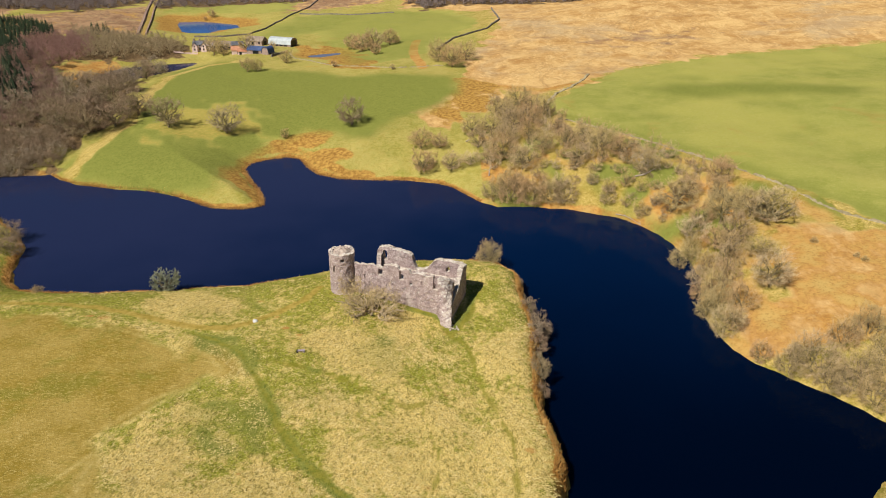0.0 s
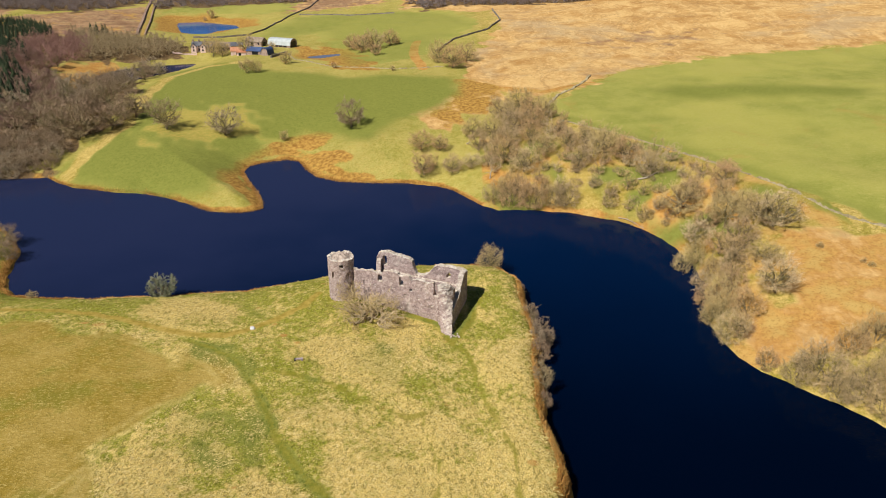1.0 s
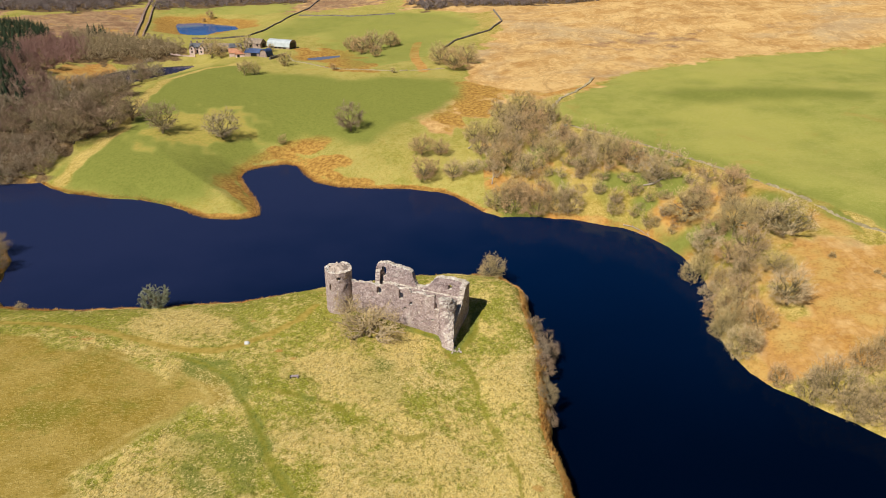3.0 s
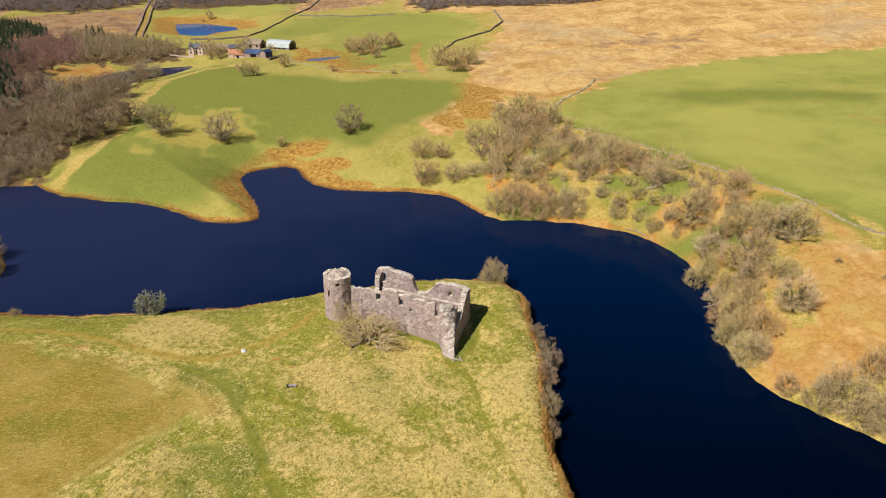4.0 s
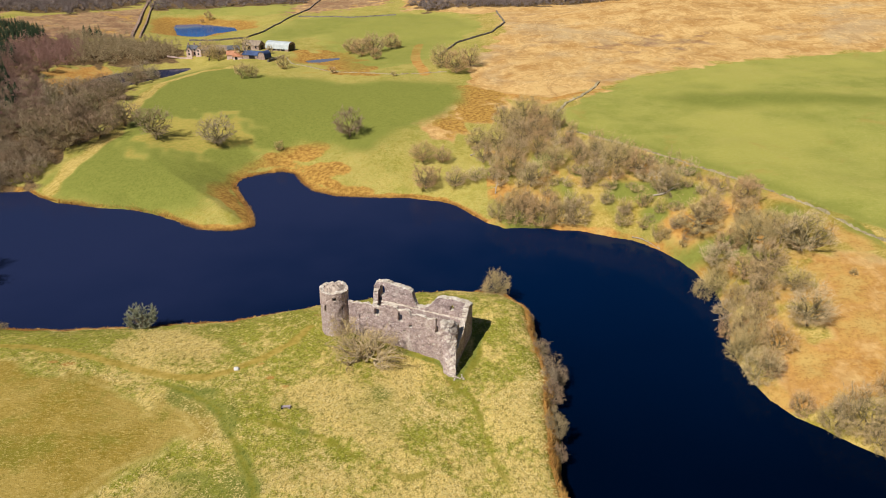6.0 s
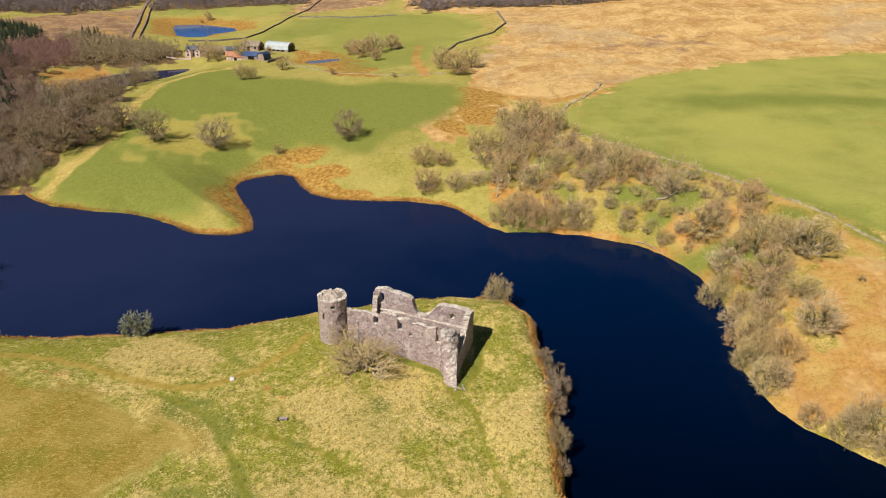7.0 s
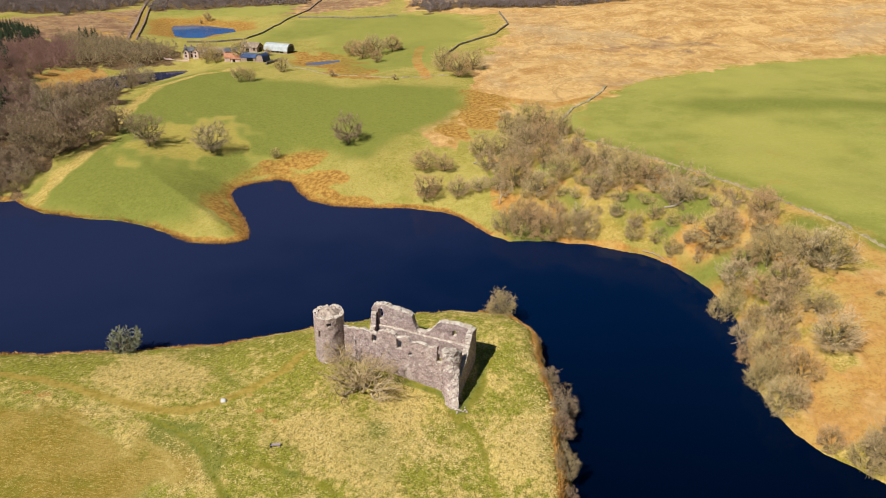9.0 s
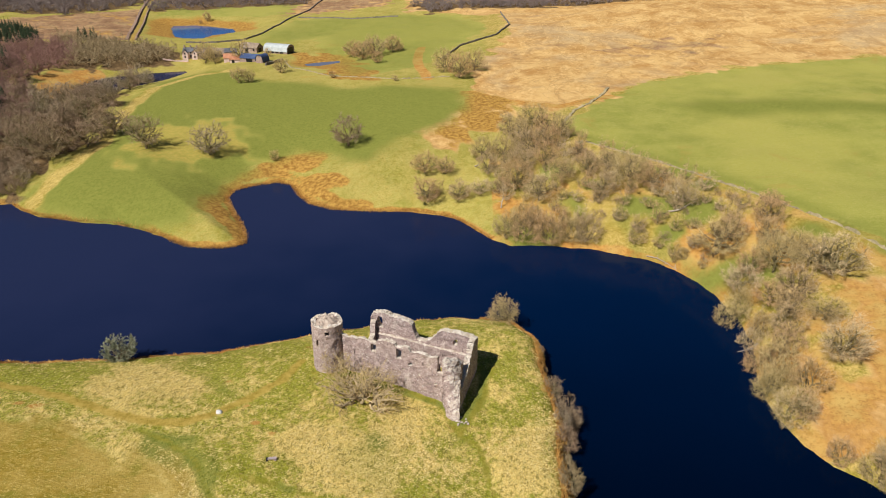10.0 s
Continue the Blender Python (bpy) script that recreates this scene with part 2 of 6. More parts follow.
def water_material(name, colour, sheen_colour):
    m = Nodes(name, 0.06, 0.08)
    m.out.inputs["IOR"].default_value = 1.33
    m.out.inputs["Specular Tint"].default_value = (0.5, 0.75, 1.0, 1)
    ripple = m.math("ADD", m.noise(0.9, 3, 0.6, (1, 1.8, 1)), m.math("MULTIPLY", m.noise(0.12, 2, 0.5), 1.5))
    m.bump(ripple, 0.06, 0.15)
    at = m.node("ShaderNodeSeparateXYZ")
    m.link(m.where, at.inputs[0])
    # the sky's grazing reflection, painted into the base colour towards the far left
    sky_sheen = m.ramp(m.math("ADD", m.math("SUBTRACT", m.math("MULTIPLY", at.outputs[1], 0.6), m.math("MULTIPLY", at.outputs[0], 0.5)), m.math("MULTIPLY", m.noise(0.02, 3), 60)), 125, 220)
    # likewise painted: dark near water brightens to reflected blue with distance
    sky_fade = m.ramp(m.math("ADD", at.outputs[1], m.math("MULTIPLY", m.noise(0.015, 3), 40)), 110, 245)
    return m.done(m.mix(sky_sheen, m.mix(sky_fade, tuple(c * 0.55 for c in colour), tuple(c * 2.3 for c in colour)), sheen_colour))


TURF = ground_material()
STONE = masonry()
# second colour: the sky sheen painted on the water
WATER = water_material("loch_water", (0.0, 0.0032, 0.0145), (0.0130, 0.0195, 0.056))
POND = water_material("pond_water", (0.018, 0.075, 0.23), (0.02, 0.085, 0.25))
POOL = water_material("marsh_water", (0.10, 0.11, 0.15), (0.12, 0.13, 0.17))
BARK = plain("mossy_bark", (0.085, 0.06, 0.032), (0.29, 0.215, 0.115), 1.5, own=True, vary=((0.22, 0.20, 0.08), 0.6))
TWIG = twig_material("bare_twigs", ((0.52, 0.385, 0.22), (0.58, 0.36, 0.18), (0.59, 0.46, 0.20), (0.66, 0.52, 0.32)))
TWIG_WOOD = twig_material("woodland_twigs", ((0.325, 0.24, 0.155), (0.35, 0.235, 0.155), (0.365, 0.285, 0.15), (0.41, 0.33, 0.225)), (0.49, 0.38, 0.25))
# twigs of the far woods, with the bluish air haze mixed into their colour
TWIG_HAZE = twig_material("hazed_far_twigs", ((0.20, 0.165, 0.165), (0.22, 0.175, 0.175), (0.23, 0.195, 0.175), (0.27, 0.235, 0.225)), (0.34, 0.295, 0.275))
TWIG_PALE = plain("budding_twigs", (0.36, 0.275, 0.115), (0.66, 0.505, 0.225), 0.9, own=True, vary=((0.46, 0.345, 0.165), 0.9), bump=0.0)
TWIG_RED = plain("larch_twigs", (0.23, 0.12, 0.09), (0.35, 0.205, 0.165), 0.9, own=True, vary=((0.27, 0.17, 0.13), 0.8), bump=0.0)
NEEDLE = plain("spruce_needles", (0.012, 0.022, 0.010), (0.032, 0.052, 0.018), 0.8, own=True, vary=((0.03, 0.045, 0.015), 0.8), bump=0.0)
IVY = plain("evergreen_leaves", (0.19, 0.20, 0.12), (0.36, 0.37, 0.24), 1.2, own=True, bump=0.0)
SEDGE = plain("dry_sedge", (0.33, 0.155, 0.03), (0.62, 0.37, 0.11), 0.5, bump=0.0)
TUFT = plain("dry_grass", (0.38, 0.31, 0.08), (0.68, 0.54, 0.23), 0.6, bump=0.0)
DYKE = plain("drystone", (0.075, 0.065, 0.055), (0.26, 0.23, 0.19), 1.6, bump=0.7, depth=0.1)
DYKE_PALE = plain("lichened_drystone", (0.20, 0.165, 0.085), (0.42, 0.355, 0.21), 1.2, bump=0.7, depth=0.1)
BOULDER = plain("pale_boulder", (0.42, 0.41, 0.39), (0.72, 0.71, 0.68), 2.0)
PALE_BARK = plain("pale_bark", (0.24, 0.18, 0.10), (0.52, 0.41, 0.24), 1.5, own=True)
DEADWOOD = plain("bleached_wood", (0.24, 0.20, 0.15), (0.48, 0.42, 0.34), 2.0)


# ---- the lie of the land: water edges and spot heights ----
LOCH_FAR = [(-182, 262), (-162.1, 264.7), (-154.1, 258.2), (-144.8, 253.2), (-129.6, 249.3), (-118.2, 248.4), (-105.5, 243.9),
            (-93.2, 236.6), (-84.2, 231.3), (-73.6, 230.5), (-67.6, 233.5), (-68.6, 239.1), (-73.6, 251.1), (-79.8, 262.1),
            (-85.5, 274.7), (-85.1, 282.2), (-79.1, 288), (-70, 292.4), (-63.1, 289.4), (-58.7, 279.4), (-52.3, 270),
            (-43.2, 264.7), (-24.4, 263.3), (-15.1, 263), (-2.3, 260), (3.4, 255.6), (8.8, 247.6), (14, 240)]
LOCH_EAST = [(20.2, 235.7), (34.9, 235.6), (45.3, 234.2), (55, 230.1), (62.5, 226.6), (69, 220.2), (73.2, 213.5), (76.3, 204.4),
             (77.9, 194.7), (77.8, 181.2), (73.7, 167.4), (71.1, 156.7), (71.4, 149.2), (73, 142), (76.2, 136), (79.5, 132.6),
             (83.5, 128.3), (88, 124.2), (91.7, 119.4), (95.1, 115.1), (101, 107), (98, 101), (90, 99), (84.9, 97.8), (80.5, 93.5), (70, 78), (55, 66), (38, 62), (26, 70)]
LOCH_NEAR = [(22, 82), (22.9, 92.5), (24.4, 98), (23.7, 104), (22.6, 110), (22.2, 117), (22.8, 124), (23.2, 132.7), (24.5, 143.5), (23.7, 150), (22.8, 160.2), (23.2, 171),
             (21.6, 179), (17.4, 186), (8.3, 187.2), (-7.7, 186.6), (-37.4, 177.6), (-46.6, 174.5), (-55.7, 171.4), (-65, 169.8),
             (-77.3, 168), (-91, 166.4), (-105, 165.8), (-112.3, 166), (-118.6, 167.3), (-124, 171.2), (-128.3, 179.6),
             (-133.6, 195.2), (-143.8, 208.2), (-152.6, 215.1), (-166.4, 233.1), (-180, 255)]
LOCH = LOCH_FAR + LOCH_EAST + LOCH_NEAR
FARM_POND = [(-247, 652), (-227, 606), (-215, 598), (-202, 597), (-199, 615), (-184.6, 635), (-193, 655), (-218, 668), (-234, 674), (-251, 668)]
MILL_POND = [(-203, 398), (-213, 402), (-221, 430), (-219, 451), (-211.7, 462.9), (-195, 474), (-174.7, 482.7), (-171, 478), (-176, 456), (-184, 440), (-194, 420)]
MARSH_POOL = [(-96, 480), (-86, 488), (-74, 494), (-73, 486), (-84, 474), (-92, 473)]
WATERS = [(LOCH, 0.0), (FARM_POND, 9.0), (MILL_POND, 6.0), (MARSH_POOL, 12.0)]

SPOTS_NEAR = [(-24, 148, 10.6), (-8, 150, 9.8), (1, 146, 9.0), (5, 137, 7.0), (13, 160, 5.6), (-5, 174, 6), (0, 116, 6.5), (15, 118, 3.8), (14, 140, 4.8), (-20, 122, 8.2), (-45, 120, 9.6),
              (-80, 122, 12), (-140, 125, 12), (-75, 150, 7.6), (-120, 152, 6.5), (-50, 150, 8), (0, 60, 9), (-60, 60, 14), (-60, -150, 18), (150, 60, 10)]
SPOTS_EAST = [(102, 182, 12), (100, 164, 8), (99, 240, 21), (121, 229, 23), (88, 267, 19.4), (54, 293, 16), (62, 244, 8.5), (45, 333, 23), (75, 372, 20.8),
              (110, 392, 23), (147, 421, 31), (210, 300, 29), (200, 200, 25), (29, 423, 22.4), (41, 538, 30), (160, 580, 42), (0, 700, 36), (130, 130, 12), (300, 700, 56), (85, 140, 3), (2, 266, 6)]
SPOTS_WEST = [(5, 392, 16), (-25, 310, 13.5), (-74, 341, 16), (-20, 439, 26), (-50, 443, 11), (-46, 327, 12.5), (-102, 310, 11.5), (-127, 454, 12), (-112, 512, 13.5),
              (-180, 514, 11), (-190, 640, 10), (-150, 767, 14), (-152, 335, 9.5), (-184, 362, 9), (-276, 510, 16), (-300, 350, 13), (-250, 250, 10), (-250, 850, 20), (-55, 600, 19), (-110, 265, 6), (-60, 860, 34), (-420, 700, 24)]
SPOTS = np.array(SPOTS_NEAR + SPOTS_EAST + SPOTS_WEST, float)
SPOTS = np.vstack([SPOTS, [(400, 1300, 70), (-500, 1300, 45), (0, 2200, 90), (900, 600, 75), (-900, 600, 45), (0, -900, 40)]])


def edge_distance(poly, x, y):
    """Distance to a closed outline: positive outside, negative inside."""
    p = np.array(poly, float)
    q = np.roll(p, -1, axis=0)
    best = np.full(x.shape, 1e18)
    inside = np.zeros(x.shape, bool)
    for (ax, ay), (bx, by) in zip(p, q):
        dx, dy = bx - ax, by - ay
        k = np.clip(((x - ax) * dx + (y - ay) * dy) / (dx * dx + dy * dy + 1e-9), 0, 1)
        best = np.minimum(best, (x - ax - k * dx) ** 2 + (y - ay - k * dy) ** 2)
        if ay != by:
            inside ^= ((ay > y) != (by > y)) & (x < dx * (y - ay) / dy + ax)
    return np.where(inside, -1, 1) * np.sqrt(best)


def line_distance(line, x, y):
    best = np.full(x.shape, 1e18)
    for (ax, ay), (bx, by) in zip(line[:-1], line[1:]):
        dx, dy = bx - ax, by - ay
        k = np.clip(((x - ax) * dx + (y - ay) * dy) / (dx * dx + dy * dy + 1e-9), 0, 1)
        best = np.minimum(best, (x - ax - k * dx) ** 2 + (y - ay - k * dy) ** 2)
    return np.sqrt(best)


def wobble(x, y, size, seed=0.0):
    """Cheap smooth unevenness of about -1 to 1."""
    a, b = x / size + seed * 7.1, y / size - seed * 3.7
    return (np.sin(a * 1.3 + 1.7 * np.sin(b * 0.9)) + np.sin(b * 1.7 + 1.3 * np.sin(a * 1.1 + 2)) + np.sin((a + b) * 2.3 + np.sin(a * 2.9 - b))) / 3


def land(x, y):
    """Height of the ground at x, y (arrays)."""
    x, y = np.asarray(x, float), np.asarray(y, float)
    total, weight = np.zeros(x.shape), np.full(x.shape, 1e-30)
    for sx, sy, sz in SPOTS:
        size = 9 + 0.085 * math.hypot(sx, sy)
        w = np.exp(-np.minimum(((x - sx) ** 2 + (y - sy) ** 2) / (2 * size * size), 600) ** 0.75)
        total += w * sz
        weight += w
    z = total / weight
    away = np.hypot(x, y - 200)
    z = z + np.clip((away - 120) / 300, 0, 1) * 0.6 * wobble(x, y, 38) + 0.25 * wobble(x, y, 11, 2)
    shore = edge_distance(LOCH, x, y) + 0.5 * wobble(x, y, 4.1, 3) + 0.3 * wobble(x, y, 1.7, 5)
    near_bank = np.exp(-(np.maximum(0, y - 185) / 20) ** 2) * np.clip((45 - x) / 15, 0, 1) * np.clip((x + 60) / 30, 0.35, 1)
    brae = np.clip((x - 30) / 25, 0, 1) * np.clip((y - 150) / 30, 0, 1)
    steep = 0.3 + 0.4 * near_bank + 2.0 * near_bank * np.clip((x - 8) / 8, 0, 1) * np.clip((178 - y) / 10, 0, 1) + 0.5 * brae
    rise = np.maximum(z, 0.5)
    z = np.where(shore > 0, rise * (1 - np.exp(-np.maximum(shore, 0) * steep * 1.6 / rise)) + 0.25 * np.clip(shore / 0.8, 0, 1), -0.05 + np.maximum(shore * 0.5, -4))
    for poly, level in WATERS[1:]:
        d = edge_distance(poly, x, y)
        k = np.exp(-(np.maximum(d, 0) / 22) ** 2)
        z = z * (1 - k) + k * (level + 0.35 + 0.06 * np.maximum(d, 0))
        z = np.where(d < 0, level + np.maximum(d * 0.4, -2.5) + 0.1, z)
    return z


# ---- helpers for meshes ----
def mesh_of(name, verts, faces, material, smooth=False):
    me = bpy.data.meshes.new(name)
    me.from_pydata([tuple(map(float, v)) for v in verts], [], faces)
    me.materials.append(material)
    if smooth:
        me.polygons.foreach_set("use_smooth", [True] * len(me.polygons))
    me.update()
    return me


def part(name, mesh, parent, label=""):
    ob = new(name, mesh)
    ob.parent = parent
    return tagged(ob, label=label)


RELIEF = {}


def height(x, y):
    """Height of the built ground at one place."""
    gx, gy, z = RELIEF["grid"]
    i, j = min(max(int(np.searchsorted(gx, x)) - 1, 0), len(gx) - 2), min(max(int(np.searchsorted(gy, y)) - 1, 0), len(gy) - 2)
    a, b = (x - gx[i]) / (gx[i + 1] - gx[i]), (y - gy[j]) / (gy[j + 1] - gy[j])
    return float((z[j, i] * (1 - a) + z[j, i + 1] * a) * (1 - b) + (z[j + 1, i] * (1 - a) + z[j + 1, i + 1] * a) * b)


def box(verts, faces, cx, cy, z0, sx, sy, sz, turn=0.0, taper=1.0):
    """Adds a box that stands on z0 to the lists."""
    b = len(verts)
    c, s = math.cos(turn), math.sin(turn)
    for k, zz in ((1.0, z0), (taper, z0 + sz)):
        for ux, uy in ((-1, -1), (1, -1), (1, 1), (-1, 1)):
            px, py = ux * sx / 2 * k, uy * sy / 2 * k
            verts.append((cx + c * px - s * py, cy + s * px + c * py, zz))
    faces += [tuple(b + i for i in f) for f in ((3, 2, 1, 0), (4, 5, 6, 7), (0, 1, 5, 4), (1, 2, 6, 5), (2, 3, 7, 6), (3, 0, 4, 7))]


# ---- land cover, region by region ----
FIELD_W = [(-144, 257), (-154.5, 269.6), (-147, 291.7), (-147, 314), (-160, 367), (-167, 442), (-135, 448), (-108, 414), (-76, 406), (-60, 390), (-32, 394), (1, 382), (4, 351), (-7, 330),
           (-26, 319), (-34.7, 298), (-49, 308), (-66, 315), (-80, 303), (-89, 289), (-93, 261.5), (-90, 244), (-105.7, 245)]
FIELD_E = [(48, 320), (74, 352), (98, 384), (170, 409), (265, 422), (420, 420), (220, 90), (144.4, 171.4), (132.8, 187.4), (121.4, 205.3), (104.9, 234), (86.5, 262.3), (55.8, 294.8)]
FIELD_N = [(-157, 527), (-140, 657), (-45, 646), (6, 621), (27, 548), (5, 503), (-17, 441), (-63, 412), (-102, 559)]
FIELD_FAR = [(-270, 690), (-240, 700), (-170, 690), (-140, 720), (-130, 800), (-250, 800)]
MOOR = [(48, 334), (19, 359), (10, 385), (17, 445), (41, 529), (39, 602), (-40, 660), (-60, 1100), (1200, 1200), (1200, 420), (420, 424), (266, 425), (171, 412), (99, 387), (75, 358)]
HEATH_NW = [(-375, 597), (-295, 706), (-239, 558), (-302, 538), (-326, 513), (-700, 500), (-700, 1000), (-420, 800)]
HEATH_FAR = [(-150, 690), (-60, 700), (-60, 1200), (-700, 1200), (-700, 800), (-300, 830), (-160, 810)]
RED_HEATH = [(-235, 390), (-243, 452), (-222, 469), (-214, 455), (-210, 396)]
BRACKEN_E = [(102.9, 192), (131.7, 185.4), (160, 165), (150, 120), (122, 128), (109.7, 143.9), (97.5, 137.4), (83.5, 134.8), (75.7, 137.8), (74.4, 145.9), (82, 156.1), (93.4, 163)]
BRACKEN_BRAE = [(63.4, 233.7), (75.5, 235.3), (80.7, 216.5), (89.4, 209.6), (84, 190), (79, 195), (75.5, 208.5), (67.8, 223.8)]
BRACKEN_N = [(6, 379), (30, 364), (26, 330), (12, 318), (4, 305), (-4, 312), (-6, 325), (0, 339)]
BRACKEN_TONGUE = [(20, 242), (32, 262), (40, 262), (36, 242)]
REED_BAY = [(-92, 251.5), (-91.5, 269.2), (-88, 283.1), (-84.9, 293.4), (-76.3, 301), (-67.3, 308.5), (-56, 312), (-50.8, 306.2), (-52.8, 298.1), (-58.9, 295.5), (-67.9, 295.4), (-77.4, 292.2), (-83.6, 286.6), (-85.7, 277.4), (-81.8, 259.8), (-76.4, 249.8), (-70.5, 245.1), (-67.7, 233.5), (-71.5, 235.2), (-77.8, 243.3), (-83.3, 248)]
REED_SPIT = [(-60.4, 293.4), (-46.3, 289), (-39.4, 281.4), (-42.9, 274.2), (-47.6, 271.2), (-40, 266.2), (-51.5, 270), (-60.7, 285.1)]
WOOD_W = [(-182, 258), (-162.3, 267.9), (-163.7, 284.4), (-158, 305), (-160, 340), (-178, 400), (-210, 405), (-235, 400), (-300, 420), (-300, 240)]
WOOD_N = [(-263, 441), (-230, 466), (-183, 496), (-198, 530), (-243, 552), (-280, 530), (-300, 480)]
FAR_WOODS = [[(-20, 640), (10, 650), (100, 612), (170, 605), (190, 640), (60, 690), (-40, 690)],
             [(-400, 640), (-335, 645), (-306, 725), (-320, 800), (-480, 800), (-520, 650)],
             [(-286, 700), (-213, 742), (-150, 765), (-150, 820), (-230, 820), (-300, 780)]]
MARSH = [(-107.0, 505.7), (-73.6, 504.7), (-44.7, 432.8), (-42.3, 409.8), (-63.7, 413.9), (-77.2, 445.5), (-97.4, 482.3)]
LANE = [(-236, 545), (-240.2, 556.9), (-259.7, 612.3), (-277.9, 666.3), (-290.6, 708.6), (-318, 800)]
DUN_LOW = [(-228, 385), (-240, 446), (-223.8, 467), (-217, 456), (-218, 410), (-207, 362)]
WAY_TAN = [(-128, 150), (-113.1, 149.8), (-104.5, 149.9), (-95.2, 148.9), (-85.5, 146.8), (-73.3, 141.6), (-65.1, 138.2), (-57.6, 135.9), (-50.8, 135.6), (-46.2, 138.3), (-40.6, 143.2), (-34.9, 150.1), (-32.5, 156.8)]
WAY_GREEN = [(-59.4, 133.6), (-51.9, 130.5), (-45.3, 125.6), (-41.3, 120), (-38.4, 115.8), (-34.5, 108.9), (-31.6, 103.3), (-28.3, 97.9), (-23.4, 91.6), (-19.3, 87.7), (-15.5, 84.5), (0, 66)]
WAY_BRANCH = [(-41.8, 121.6), (-37, 122), (-29.3, 120.4), (-23, 118.3), (-16.5, 114.3), (-10.4, 111), (-6.9, 109.1), (-3.5, 110.5)]
WAY_BANK = [(2.4, 135.1), (5.7, 132.7), (7.4, 124.3), (8.9, 116.6), (11.3, 108), (13.5, 101.4), (14, 94.6), (13.1, 86), (12, 74)]
WAY_CASTLE = [(-28.9, 152.9), (-13.3, 149.7), (-3.1, 144.5), (0.1, 139.1), (2.4, 136.1), (4.5, 139.6), (7.5, 148.3), (10.1, 157.6)]
WAY_FAINT = [(-4.1, 110.5), (-2.1, 101.4), (-0.5, 96.8), (0.1, 92.6), (-1.3, 87), (-3, 78)]
PATHS = [WAY_TAN, WAY_GREEN, WAY_BRANCH, WAY_BANK, WAY_CASTLE, WAY_FAINT]
MOWN = [(-72, 74), (-67.5, 80), (-64.2, 83.8), (-61.6, 90), (-59.8, 96.7), (-57.4, 103.2), (-53.1, 109.3), (-48.1, 114.5), (-46, 118)]
TRACKS = [[(-20.1, 498.5), (-21.3, 479), (-21, 456.2), (-18.8, 436.9), (-15.5, 423.7), (-13.2, 408.7)], [(10, 378), (25, 361), (49, 342), (75, 358)]]


HAYFIELD = [(-200, 146), (-109.4, 144), (-100.2, 142.6), (-89.3, 140.5), (-78, 136.8), (-68.1, 132.4), (-58.7, 127.9), (-51.1, 124), (-45, 118.5), (-48.5, 113.8), (-52.8, 110.2), (-55.6, 106.9), (-58.3, 102.7), (-59.9, 98), (-59.7, 92), (-58.2, 85.4), (-56.5, 80.4), (-54, 40), (-200, 40)]
STRAW_KNOLL = [(-76, 150), (-72, 156), (-62, 160), (-52, 153), (-49, 143), (-55, 137), (-64, 139), (-71, 144)]
STRAW_VERGE = [(-89, 141), (-80, 140.5), (-66, 134.5), (-57, 130), (-50, 126), (-44, 120.5), (-40.5, 116.5), (-47, 115), (-55, 123), (-67, 130), (-78, 135), (-89, 137)]
STRAW_SLOPE = [(-34.5, 133), (-26, 135.5), (-18, 133), (-4, 143), (-1, 127), (-11, 119), (-25, 118), (-29.5, 123)]
STRAW_CORNER = [(-55.8, 80), (-58.8, 92.1), (-57.6, 101.1), (-52.7, 108), (-49, 104), (-46, 96), (-43.5, 92.4), (-34.9, 91.8), (-28.6, 94.8), (-20.6, 80)]
STRAW_POINT = [(-33, 115), (-21, 114.5), (-12, 108), (-5, 108.5), (1, 104), (18, 112), (22, 96), (20, 78), (-14, 78), (-27, 100)]
STRAW_BANK = [(8, 118), (19, 122), (20, 140), (12, 132)]
STRAW = [STRAW_KNOLL, STRAW_VERGE, STRAW_SLOPE, STRAW_CORNER, STRAW_POINT, STRAW_BANK]


def spaced(stops):
    """Grid lines whose spacing changes from stop to stop: (start, spacing) pairs."""
    out = [stops[0][0]]
    while out[-1] < stops[-1][0]:
        out.append(out[-1] + float(np.interp(out[-1], [s[0] for s in stops], [s[1] for s in stops])))
    return np.array(out)


def inside(poly, x, y, soft=2.0):
    return np.clip(0.5 - (edge_distance(poly, x, y) + soft * 0.8 * wobble(x, y, 6, 9)) / soft, 0, 1)


